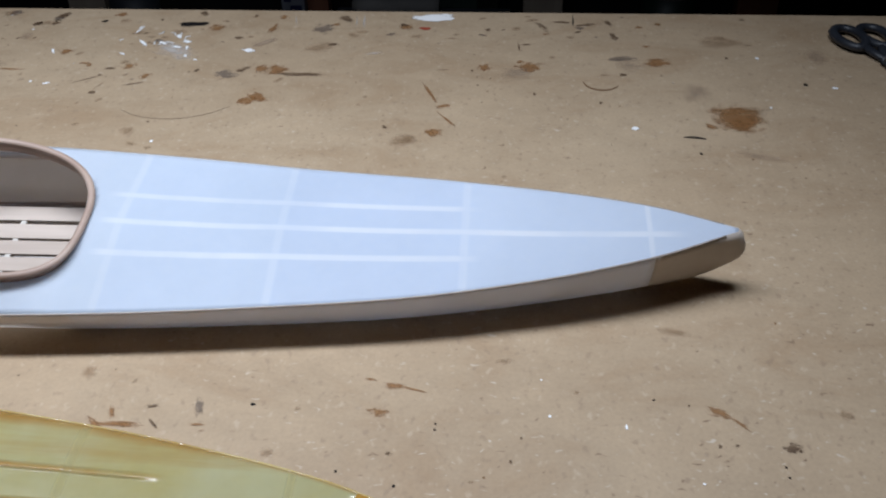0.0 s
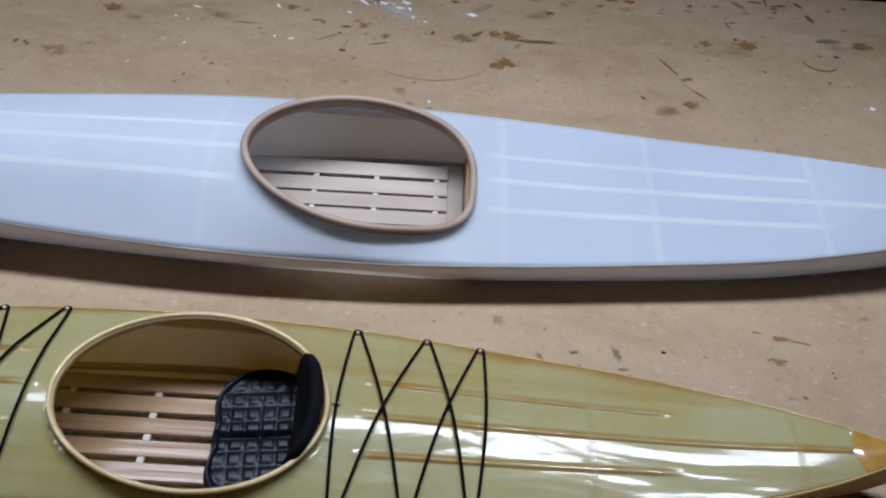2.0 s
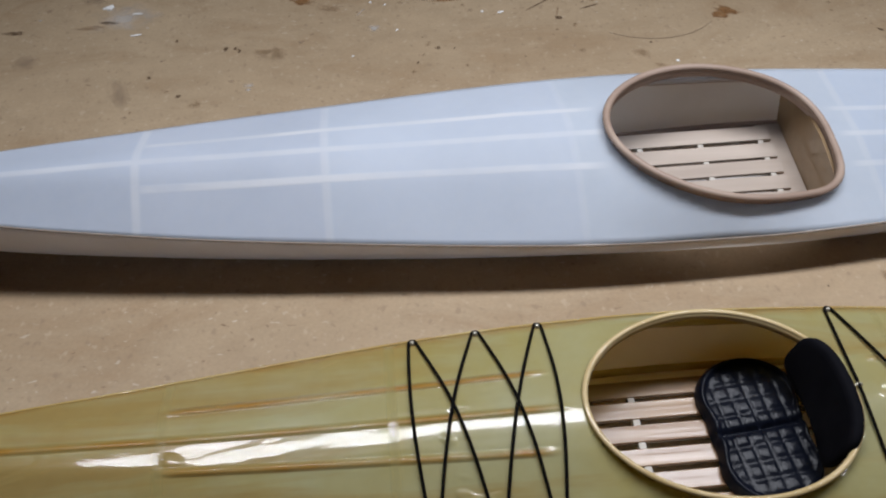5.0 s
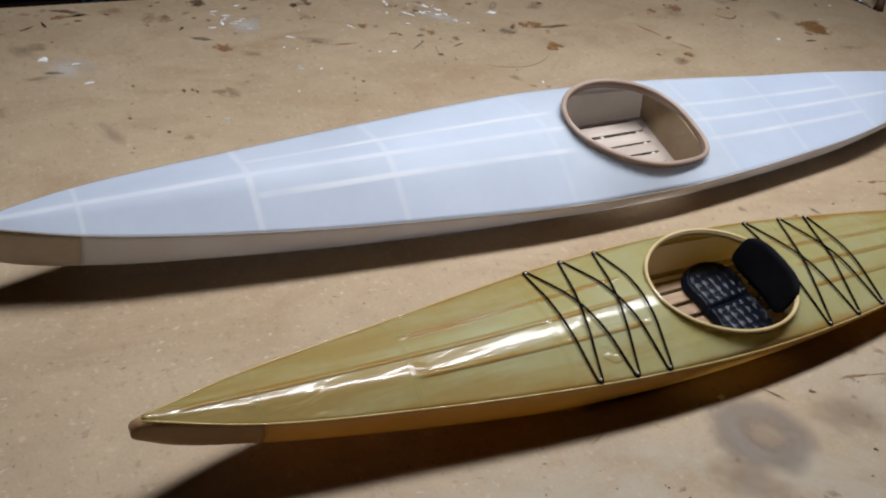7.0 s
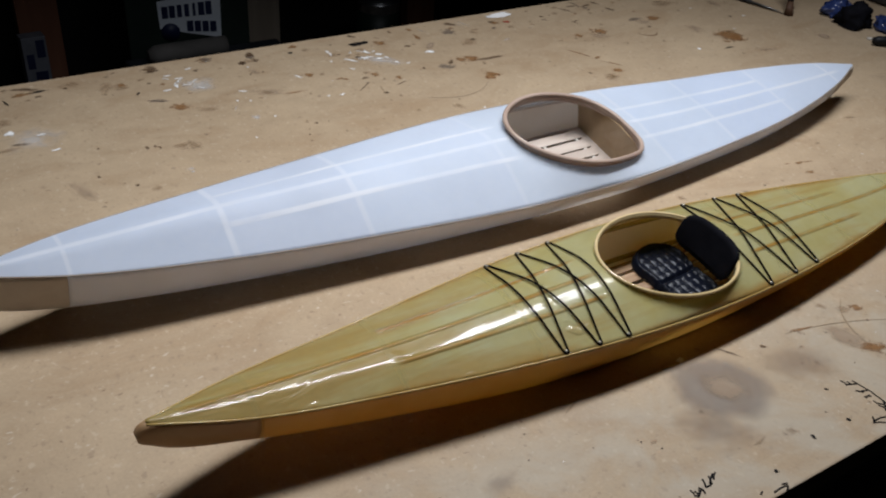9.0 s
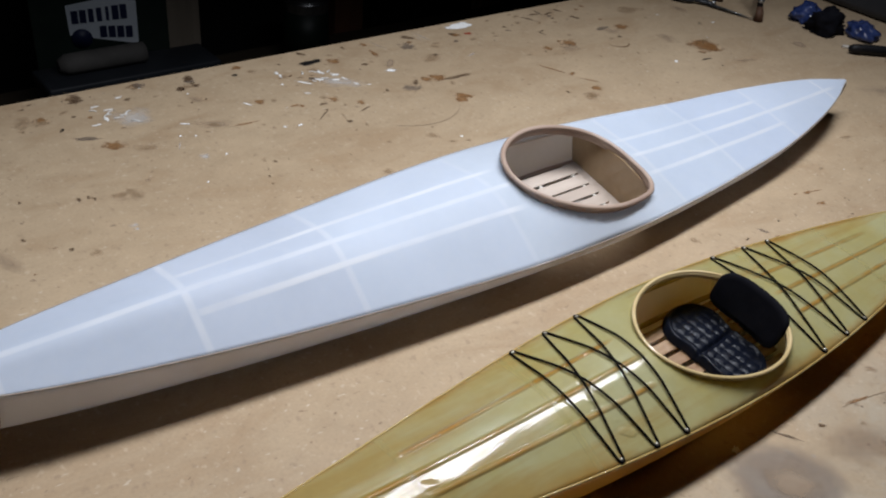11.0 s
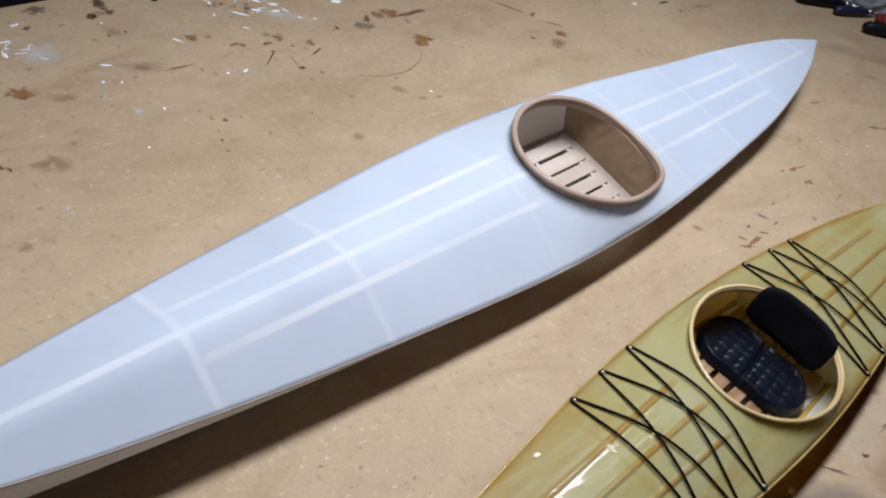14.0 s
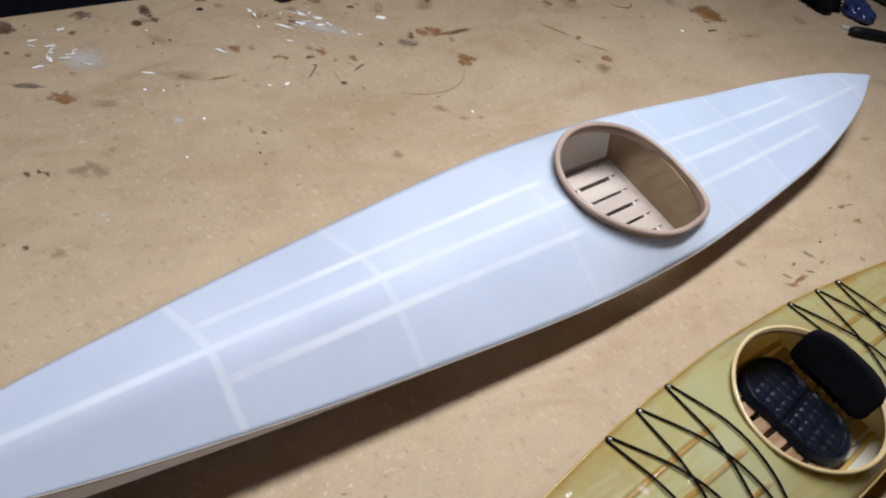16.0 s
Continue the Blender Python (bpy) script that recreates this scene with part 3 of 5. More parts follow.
WHEEL, YHEEL = 13.0, 9.0
white = Lines(-0.60, 0.327,
              ((-0.60, -0.537, -0.43, -0.327, -0.19, -0.10, -0.017, 0.075, 0.178, 0.28, 0.327), (0.0012, 0.0200, 0.0380, 0.0505, 0.0630, 0.0645, 0.0605, 0.0520, 0.0405, 0.0190, 0.0012)),
              ((-0.60, -0.43, -0.19, 0.0, 0.075, 0.178, 0.327), (0.062, 0.052, 0.0460, 0.0418, 0.0408, 0.0405, 0.0425)),
              ((-0.60, -0.575, -0.541, -0.43, -0.30, -0.10, 0.10, 0.20, 0.28, 0.312, 0.327), (0.033, 0.024, 0.019, 0.009, 0.002, 0.0, 0.001, 0.004, 0.008, 0.010, 0.016)),
              ((-0.60, -0.43, -0.30, -0.17, -0.03, 0.1, 0.327), (0.001, 0.016, 0.019, 0.020, 0.007, 0.003, 0.0005)),
              ((-0.60, -0.20, 0.0, 0.327), (0.65, 0.68, 0.76, 0.72)),
              11.0, (-0.1696, 0.0698, -0.0359, 0.0505, 0.0501, 0.085, 0.0))
white.reach, white.drop, white.crown = 0.055, 0.0052, 0.5
white.ribs, white.sag = [x for x, w, k in W_RIBS], 0.0005
white.square = (0.50, 0.16)
wm = pose(0, -0.2335, 0.0, WHEEL, 0, 0.55)
WGRAIN = dict(lining=None, ends=(-0.541, 0.279), bend=0.008, edge=0.0006, seam=M_SEAM, rim=0.0022, band=M_WOOD, stem=0.0055, rim_text="rim of pale bent wood",
              ribs=(),
              floor=(-0.215, -0.050, 0.0145, 0.078), slats=((-0.034, 0.0115), (-0.0195, 0.0115), (-0.0065, 0.0105), (0.0065, 0.0105), (0.0195, 0.0115), (0.034, 0.0115)),
              # inner gunwale gets the paler slat wood, standing in for its highlight
              bearers=(-0.175, -0.135, -0.096, -0.057), bulkheads=(-0.0385,), bulk_mat=M_WBULK, end_board=(-0.056, -0.0398), beam=M_WOOD, gunwale=M_SLATW)
white_boat = kayak(white, wm, "unfinished model kayak in translucent white skin", (M_WDECK, M_WHULL, M_WEND, M_YRIB, M_WOOD, M_SLATW), WGRAIN)

yellow = Lines(-0.538, 0.168,
               ((-0.538, -0.49, -0.40, -0.29, -0.235, -0.16, -0.09, -0.03, 0.06, 0.13, 0.168), (0.0012, 0.0150, 0.0303, 0.0455, 0.0504, 0.0532, 0.0508, 0.0455, 0.0330, 0.0160, 0.0012)),
               ((-0.538, -0.47, -0.40, -0.29, -0.235, -0.09, 0.06, 0.168), (0.0585, 0.0510, 0.0465, 0.0430, 0.0415, 0.0360, 0.0320, 0.0366)),
               ((-0.538, -0.527, -0.49, -0.40, -0.30, -0.16, 0.0, 0.08, 0.13, 0.16, 0.168), (0.0415, 0.0355, 0.0295, 0.0150, 0.003, 0.0, 0.002, 0.006, 0.010, 0.012, 0.018)),
               ((-0.538, -0.44, -0.40, -0.33, -0.27, -0.2186, -0.10, 0.0, 0.168), (0.001, 0.0062, 0.0066, 0.0084, 0.0104, 0.0130, 0.007, 0.004, 0.001)),
               ((-0.54, -0.16, 0.168), (0.84, 0.80, 0.74)),
               9.0, (-0.2186, 0.0542, -0.1002, 0.0452, 0.0448, 0.04, -0.0006))
yellow.crest, yellow.drop, yellow.reach, yellow.crown = 0.28, 0.0030, 0.045, 0.40
yellow.bow_crown = -0.28
yellow.ribs, yellow.sag = [x for x, w, k in Y_RIBS], 0.0003
ym = pose(0, -0.4225, 0.0, YHEEL, 0, 0.0)
YGRAIN = dict(lining=M_YLINE_IN, ends=(-0.482, 0.115), bend=0.0, edge=0.0007, seam=M_YLINE, rim=0.00125, band=M_YRIM, stem=0.0057, rim_text="rim of glossy pale cane",
              ribs=Y_RIBS,
              floor=(-0.255, -0.09, 0.0095, 0.070), slats=((-0.0295, 0.0086), (-0.0175, 0.0089), (-0.0055, 0.0085), (0.0065, 0.0086), (0.0185, 0.0089), (0.030, 0.0086)),
              bearers=(-0.229, -0.187, -0.145, -0.110), bulkheads=(-0.088,), bulk_mat=M_YLINE_IN, end_board=None, beam=M_YLINE, gunwale=M_YLINE)
yellow_boat = kayak(yellow, ym, "varnished yellow-green model kayak with black deck cords", (M_YDECK, M_YHULL, M_YEND, M_YRIB, M_YRIM, M_SLATY), YGRAIN)


# ---- fittings of the yellow kayak ----
def hull_line(pts):
    """Upper hull of (s, z) points: how a taut cord lies over a deck."""
    out = []
    for p in pts:
        while len(out) > 1 and (out[-1][0] - out[-2][0]) * (p[1] - out[-2][1]) - (out[-1][1] - out[-2][1]) * (p[0] - out[-2][0]) >= 0:
            out.pop()
        out.append(p)
    return out


def deck_cords(far, near):
    """A closed zigzag of elastic cord over the deck, held by six beads."""
    r = 0.00073
    hook = lambda x, s: (x, s * (yellow.beam(x) - 0.0021))
    F, K = [hook(x, 1) for x in far], [hook(x, -1) for x in near]
    flip = 1 if far[0] < far[2] else -1
    w = 0.0017
    # each strand: from, to, and the side on which it leaves and reaches its hooks
    run = ((F[2], K[2], 1, 1), (K[2], F[1], -1, 1), (F[1], K[0], -1, 1), (K[0], F[0], -1, -1), (F[0], K[1], 1, -1), (K[1], F[2], 1, -1))
    pts = []
    for a, b, sa, sb in run:
        ax, bx = a[0] + flip * sa * w, b[0] + flip * sb * w
        belly = sa if a[1] > 0 else sb
        n = 40
        line = [(i / n, yellow.deck(ax + (bx - ax) * i / n, a[1] + (b[1] - a[1]) * i / n) + r * 1.1) for i in range(n + 1)]
        taut = hull_line(line)
        ss, zz = [p[0] for p in taut], [p[1] for p in taut]
        for t in np.linspace(0.0, 1.0, 28):
            pts.append((ax + (bx - ax) * t + flip * belly * 0.0024 * math.sin(math.pi * t), a[1] + (b[1] - a[1]) * t, float(np.interp(t, ss, zz)) + 0.001 * math.sin(math.pi * t)))
        up = 1 if b[1] > 0 else -1
        for k in range(1, 6):
            q = math.pi * k / 6
            x, y = b[0] + flip * sb * w * math.cos(q), b[1] + up * w * 0.9 * math.sin(q)
            pts.append((x, y, yellow.deck(x, y) + r * 1.1))
    cord = part("deck_cord", tube(pts, r, 8, True), M_CORD, yellow_boat, "black elastic deck cord in a zigzag")
    for x, y in F + K:
        bm = bmesh.new()
        bmesh.ops.create_uvsphere(bm, u_segments=10, v_segments=7, radius=0.0011, matrix=Matrix.Translation((x, y, yellow.deck(x, y) + 0.001)))
        part("bead", bm, M_BEAD, cord)


deck_cords((-0.289, -0.260, -0.231), (-0.286, -0.260, -0.236))
deck_cords((-0.031, -0.057, -0.091), (-0.034, -0.062, -0.093))


def seat_pad():
    """A kidney-shaped quilted pad of two lobes, with a rolled edge."""
    bm = bmesh.new()
    A, R = 120, 34
    cy = 0.0182

    def edge(a):
        d = Vector((math.cos(a), math.sin(a)))
        best = 0
        for c, rx, ry in ((Vector((0.0015, cy)), 0.0250, 0.0212), (Vector((-0.0015, -cy)), 0.0238, 0.0212)):
            # distance along d to the far side of an oval
            px, py, dx, dy = -c.x / rx, -c.y / ry, d.x / rx, d.y / ry
            qa, qb, qc = dx * dx + dy * dy, 2 * (px * dx + py * dy), px * px + py * py - 1
            disc = qb * qb - 4 * qa * qc
            if disc > 0:
                best = max(best, (-qb + math.sqrt(disc)) / (2 * qa))
        return max(best, 0.0234)
    lim = [edge(2 * math.pi * i / A) for i in range(A)]
    lim = [sum(lim[(i + k) % A] for k in range(-3, 4)) / 7 for i in range(A)]
    top = []
    for j in range(R + 1):
        row = []
        for i in range(A):
            a, t = 2 * math.pi * i / A, 1 - (1 - j / R) ** 1.3
            r = lim[i] * t
            x, y = r * math.cos(a), r * math.sin(a)
            inset = lim[i] - r
            roll = math.exp(-((inset - 0.0028) / 0.0014) ** 2) * 0.0015
            groove = 0
            if inset > 0.0046:
                gx = abs((x + 0.0035) / 0.0075 % 1 - 0.5) * 0.0075
                gy = abs(((abs(y) - 0.004) / 0.0082) % 1 - 0.5) * 0.0082
                groove = 0.0009 * max(math.exp(-(gx / 0.0009) ** 2), math.exp(-(gy / 0.0009) ** 2))
            mid = 0.0020 * math.exp(-(y / 0.0016) ** 2)
            z = 0.0048 * min(1, (max(inset, 0) / 0.0022)) ** 0.45 + roll - groove - mid
            row.append(bm.verts.new((x, y, max(z, 0))))
        top.append(row)
    for j in range(R):
        for i in range(A):
            bm.faces.new((top[j][i], top[j][(i + 1) % A], top[j + 1][(i + 1) % A], top[j + 1][i]))
    bm.faces.new([bm.verts.new((v.co.x, v.co.y, -0.0003)) for v in top[R]][::-1])
    bmesh.ops.remove_doubles(bm, verts=bm.verts, dist=2e-5)
    bmesh.ops.recalc_face_normals(bm, faces=bm.faces)
    ob = part("seat_pad", bm, M_PAD, yellow_boat, "dark quilted seat pad with two lobes")
    ob.matrix_basis = pose(-0.1330, 0.0015, 0.0118, 0, 0, 6) @ Matrix.Diagonal((0.98, 0.98, 1, 1))


seat_pad()


def back_pad():
    """A rounded block of black foam, slightly cupped."""
    bm = bmesh.new()
    A = 48
    rows = []
    for inset, dx in ((0.004, -0.0031), (0.0012, -0.0027), (0, -0.0014), (0, 0.0014), (0.0012, 0.0027), (0.004, 0.0031)):
        row = []
        for i in range(A):
            a = 2 * math.pi * i / A
            c, s = math.cos(a), math.sin(a)
            e = 0.5
            y = (0.0280 - inset) * abs(c) ** e * (1 if c > 0 else -1)
            z = (0.0152 - inset) * abs(s) ** e * (1 if s > 0 else -1)
            row.append(bm.verts.new((dx - 9.0 * y * y, y, z)))
        rows.append(row)
    for p, q in zip(rows, rows[1:]):
        for i in range(A):
            bm.faces.new((p[i], p[(i + 1) % A], q[(i + 1) % A], q[i]))
    bm.faces.new(rows[0][::-1])
    bm.faces.new(rows[-1])
    bmesh.ops.recalc_face_normals(bm, faces=bm.faces)
    ob = part("back_rest", bm, M_BACK, yellow_boat, "matt black foam back rest")
    ob.matrix_basis = pose(-0.1076, 0.0, 0.0378, 0, 15, 0)


back_pad()
# small metal peg at the stern side of the coaming
part("coaming_peg", tube([(-0.0985, 0.004, 0.042), (-0.0965, 0.004, 0.0445), (-0.0945, 0.004, 0.044)], 0.0008, 8), M_BEAD, yellow_boat)
# amber varnish cap on the stern deck
def tip_cap(ln, x0, x1, name, text):
    bm = bmesh.new()
    prev = None
    for i in range(13):
        row = []
        for j in range(25):
            # the varnish ended in a ragged, curved edge
            side = j / 12 - 1
            xa = x0 + 0.004 * side * side + 0.0016 * noise.noise(Vector((side * 3.1, 4.2, 0)))
            x = xa + (x1 - xa) * i / 12
            y = ln.beam(x) * 0.97 * side
            row.append(bm.verts.new((x, y, ln.deck(x, y) + (0.0005 if i else 0.0))))
        if prev:
            for j in range(24):
                bm.faces.new((prev[j], row[j], row[j + 1], prev[j + 1]))
        prev = row
    bmesh.ops.recalc_face_normals(bm, faces=bm.faces)
    part(name, bm, M_YCAP, yellow_boat, text)


tip_cap(yellow, 0.140, 0.1665, "stern_cap", "thick amber varnish on the stern tip")


# ---- stains on the bench top ----
def spot_material(name, c1, c2, soft, most, rough=0.5, fray=2.1):
    """A dried spot whose outline frays: opacity falls off from the middle, broken by noise."""
    m, nd, lk, b = mat(name, max(rough, 0.6), spec=0.2)
    tc = nd.new("ShaderNodeTexCoord")
    ln_ = nd.new("ShaderNodeVectorMath")
    ln_.operation = "LENGTH"
    flat_ = nd.new("ShaderNodeVectorMath")
    flat_.operation = "MULTIPLY"
    flat_.inputs[1].default_value = (1, 1, 0)
    lk.new(tc.outputs["Object"], flat_.inputs[0])
    lk.new(flat_.outputs[0], ln_.inputs[0])
    oi = nd.new("ShaderNodeObjectInfo")
    ad = nd.new("ShaderNodeVectorMath")
    ad.operation = "ADD"
    sc = nd.new("ShaderNodeVectorMath")
    sc.operation = "SCALE"
    sc.inputs[0].default_value = (37, 51, 13)
    lk.new(oi.outputs["Random"], sc.inputs["Scale"])
    lk.new(tc.outputs["Object"], ad.inputs[0])
    lk.new(sc.outputs[0], ad.inputs[1])
    n = nd.new("ShaderNodeTexNoise")
    n.inputs["Scale"].default_value, n.inputs["Detail"].default_value, n.inputs["Roughness"].default_value = 1.6, 5, 0.62
    lk.new(ad.outputs[0], n.inputs["Vector"])
    mt = nd.new("ShaderNodeMath")
    mt.operation = "MULTIPLY_ADD"
    mt.inputs[1].default_value, mt.inputs[2].default_value = fray, -fray / 2
    lk.new(n.outputs["Fac"], mt.inputs[0])
    sm = nd.new("ShaderNodeMath")
    sm.operation = "ADD"
    lk.new(ln_.outputs["Value"], sm.inputs[0])
    lk.new(mt.outputs[0], sm.inputs[1])
    mr = nd.new("ShaderNodeMapRange")
    mr.interpolation_type = "SMOOTHSTEP"
    for k, v in (("From Min", 0.80), ("From Max", 0.80 - soft), ("To Min", 0.0), ("To Max", most)):
        mr.inputs[k].default_value = v
    lk.new(sm.outputs[0], mr.inputs["Value"])
    lk.new(mr.outputs["Result"], b.inputs["Alpha"])
    lk.new(ramp(nd, lk, n.outputs["Fac"], [(0.35, c1), (0.65, c2)]), b.inputs["Base Color"])
    return m


SPOT = {
    "glue": spot_material("dried_brown_glue", (0.23, 0.105, 0.036), (0.35, 0.185, 0.075), 0.5, 0.66, 0.4),
    "dark": spot_material("dark_spot", (0.09, 0.052, 0.030), (0.17, 0.108, 0.062), 0.5, 0.68),
    "grey": spot_material("grey_spot", (0.16, 0.122, 0.095), (0.23, 0.18, 0.14), 0.5, 0.6),
    "faint": spot_material("faint_stain", (0.27, 0.165, 0.085), (0.33, 0.22, 0.125), 0.7, 0.38, 0.5, 1.5),
    "paint": spot_material("thin_white_smear", (0.58, 0.57, 0.55), (0.74, 0.73, 0.71), 0.9, 0.55, 0.5, 1.7),
    "chip": spot_material("white_chip", (0.85, 0.84, 0.82), (0.92, 0.91, 0.89), 0.2, 1.0),
    "black": spot_material("black_spot", (0.004, 0.004, 0.004), (0.012, 0.01, 0.01), 0.2, 1.0, 0.8),
    "red": spot_material("red_paint_spot", (0.30, 0.03, 0.015), (0.42, 0.09, 0.05), 0.3, 0.8),
    "ring": spot_material("grey_water_stain", (0.21, 0.172, 0.155), (0.25, 0.205, 0.185), 0.34, 0.40, 0.5, 0.5),
    "haze": spot_material("pale_spill", (0.34, 0.25, 0.17), (0.39, 0.29, 0.205), 0.8, 0.4, 0.5, 1.2),
    "brown": spot_material("brown_water_stain", (0.285, 0.20, 0.14), (0.33, 0.24, 0.17), 0.8, 0.42, 0.5, 1.1),
    "shade": spot_material("grey_smear_and_shade", (0.26, 0.21, 0.175), (0.30, 0.245, 0.20), 0.9, 0.30, 0.5, 1.0),
    "tan": spot_material("tan_stain", (0.36, 0.26, 0.175), (0.42, 0.32, 0.225), 0.6, 0.75, 0.5, 0.9),
}
DISC = {}
for key in SPOT:
    bm = bmesh.new()
    c = bm.verts.new((0, 0, 1))
    rim_ = [bm.verts.new((1.3 * math.cos(a * math.pi / 14), 1.3 * math.sin(a * math.pi / 14), 0.55)) for a in range(28)]
    low = [bm.verts.new((1.32 * math.cos(a * math.pi / 14), 1.32 * math.sin(a * math.pi / 14), 0.0)) for a in range(28)]
    for a in range(28):
        bm.faces.new((c, rim_[a], rim_[(a + 1) % 28]))
        bm.faces.new((rim_[a], low[a], low[(a + 1) % 28], rim_[(a + 1) % 28]))
    me = bpy.data.meshes.new("stain")
    bm.to_mesh(me)
    bm.free()
    me.materials.append(SPOT[key])
    DISC[key] = me
stain_count = 0


def stain(x, y, sx, sy, turn, kind, lift=0.0):
    global stain_count
    stain_count += 1
    if kind in ("glue", "dark", "grey", "faint"):
        sx, sy = sx * 1.12, sy * 1.3
    ob = new("stain", DISC[kind])
    ob.parent = bench
    ob.matrix_basis = pose(x, y, lift + 0.00005 + 0.000004 * (stain_count % 40), 0, 0, turn) @ Matrix.Diagonal((sx * 1.08, sy * 1.08, 0.0002, 1))


stain(-0.370, 0.083, 0.0110, 0.0027, -24, "grey")
stain(-0.413, -0.014, 0.0027, 0.0038, -22, "dark")
stain(-0.384, -0.024, 0.0105, 0.0078, -25, "faint")
stain(-0.289, 0.175, 0.0070, 0.0049, -21, "glue")
stain(-0.253, 0.149, 0.0027, 0.0034, -22, "dark")
stain(-0.484, 0.168, 0.0186, 0.0066, -24, "dark")
stain(-0.393, 0.139, 0.0067, 0.0063, -27, "glue")
stain(-0.351, 0.172, 0.0098, 0.0104, -24, "dark")
stain(-0.371, 0.086, 0.0132, 0.0036, -25, "grey")
stain(-0.383, 0.111, 0.0018, 0.0046, -34, "black")
stain(-0.287, 0.174, 0.0070, 0.0070, -21, "grey")
stain(-0.236, 0.168, 0.0059, 0.0074, -20, "dark")
stain(-0.409, 0.141, 0.0098, 0.0155, -24, "faint")
stain(-0.183, -0.520, 0.0470, 0.0430, -35, "ring")
stain(-0.181, -0.522, 0.0230, 0.0190, -40, "tan", 0.0003)
stain(-0.188, -0.486, 0.0040, 0.0030, 0, "chip")
stain(-0.114, -0.532, 0.0400, 0.0260, -28, "brown")
stain(-0.219, -0.546, 0.0380, 0.0270, -29, "brown")
stain(-0.030, -0.503, 0.0080, 0.0048, -20, "faint")
stain(-0.043, -0.491, 0.0060, 0.0040, -20, "faint")
stain(-0.064, -0.484, 0.0090, 0.0042, -10, "faint")
stain(-0.019, -0.506, 0.0066, 0.0045, -30, "glue")
stain(-0.080, -0.504, 0.0110, 0.0016, -12, "glue")
stain(-0.152, -0.495, 0.0120, 0.0011, -60, "dark")
stain(-0.205, -0.488, 0.0050, 0.0035, 0, "paint")
stain(-0.364, -0.517, 0.0190, 0.0110, 20, "shade")
# three grey patches paint a faint shadow on the board beside the tools
stain(0.455, -0.225, 0.0420, 0.0260, -50, "shade")
stain(0.485, -0.268, 0.0460, 0.0240, -50, "shade")
stain(0.423, -0.279, 0.0160, 0.0080, -50, "shade")
stain(0.503, -0.273, 0.0016, 0.0010, 0, "chip", 0.0003)
stain(-0.049, -0.545, 0.0103, 0.0058, -29, "glue")
stain(-0.123, -0.504, 0.0034, 0.0018, -27, "dark")
stain(-0.121, -0.557, 0.0018, 0.0014, -34, "black")
stain(-0.133, -0.584, 0.0018, 0.0018, -34, "black")
stain(-0.167, -0.583, 0.0016, 0.0025, -18, "black")
stain(-0.212, -0.591, 0.0018, 0.0018, -34, "black")
stain(-0.587, 0.032, 0.0100, 0.0032, -6, "dark")
stain(-0.515, 0.041, 0.0101, 0.0030, -9, "dark")
stain(-0.517, 0.069, 0.0051, 0.0061, -11, "chip")
stain(-0.503, 0.046, 0.0330, 0.0340, -7, "paint")
stain(-0.571, 0.052, 0.0025, 0.0030, -11, "paint")
stain(-0.467, -0.051, 0.0021, 0.0025, -14, "dark")
stain(-0.442, -0.080, 0.0021, 0.0025, -14, "dark")
stain(-0.428, -0.093, 0.0055, 0.0055, -5, "faint")
stain(-0.405, -0.014, 0.0021, 0.0030, -14, "dark")
stain(-0.374, -0.022, 0.0091, 0.0090, -6, "faint")
stain(-0.453, 0.003, 0.0015, 0.0021, 0, "dark")
stain(-0.391, -0.071, 0.0055, 0.0045, -5, "paint")
stain(-0.371, -0.030, 0.0085, 0.0076, 0, "faint")
stain(-0.402, -0.018, 0.0020, 0.0030, 0, "dark")
stain(-0.391, -0.077, 0.0030, 0.0030, 0, "paint")

stain(-0.489, 0.155, 0.0130, 0.0060, 15, "glue")
stain(-0.472, 0.157, 0.0100, 0.0028, 8, "black")
stain(-0.440, 0.162, 0.0140, 0.0080, 0, "faint")
stain(-0.395, 0.131, 0.0100, 0.0070, 0, "faint")
stain(-0.523, 0.094, 0.0160, 0.0090, 0, "faint")
stain(-0.527, 0.033, 0.0160, 0.0040, 0, "faint")
stain(-0.355, 0.164, 0.0070, 0.0035, 30, "dark")
stain(-0.238, 0.163, 0.0060, 0.0045, 20, "dark")
stain(-0.255, 0.147, 0.0050, 0.0035, 0, "dark")
stain(-0.521, 0.136, 0.0110, 0.0020, 35, "dark")
stain(-0.507, 0.141, 0.0016, 0.0080, 10, "black")
for x, y, a in ((-0.341, 0.145, 0), (-0.332, 0.133, -10), (-0.353, 0.107, 5), (-0.341, 0.114, 80), (-0.314, 0.155, 20), (-0.492, 0.054, 0), (-0.487, 0.017, 10)):
    stain(x, y, 0.0052, 0.0017, a, "chip", 0.0002)
stain(-0.321, 0.109, 0.0300, 0.0260, 0, "paint")
stain(-0.355, 0.062, 0.0110, 0.0080, -20, "glue")
stain(-0.332, 0.044, 0.0130, 0.0080, -20, "faint")
stain(-0.136, 0.106, 0.0116, 0.0018, -51, "chip")
stain(-0.149, 0.132, 0.0065, 0.0013, -104, "chip")
stain(-0.146, 0.081, 0.0048, 0.0015, -41, "chip")
stain(-0.106, 0.120, 0.0064, 0.0025, -55, "chip")
stain(-0.117, 0.106, 0.0057, 0.0026, -34, "chip")
stain(-0.095, 0.109, 0.0053, 0.0034, -37, "chip")
stain(-0.101, 0.097, 0.0054, 0.0023, -11, "chip")
stain(-0.092, 0.097, 0.0054, 0.0018, -79, "chip")
stain(-0.088, 0.079, 0.0047, 0.0016, -63, "chip")
stain(-0.077, 0.071, 0.0026, 0.0015, -37, "chip")
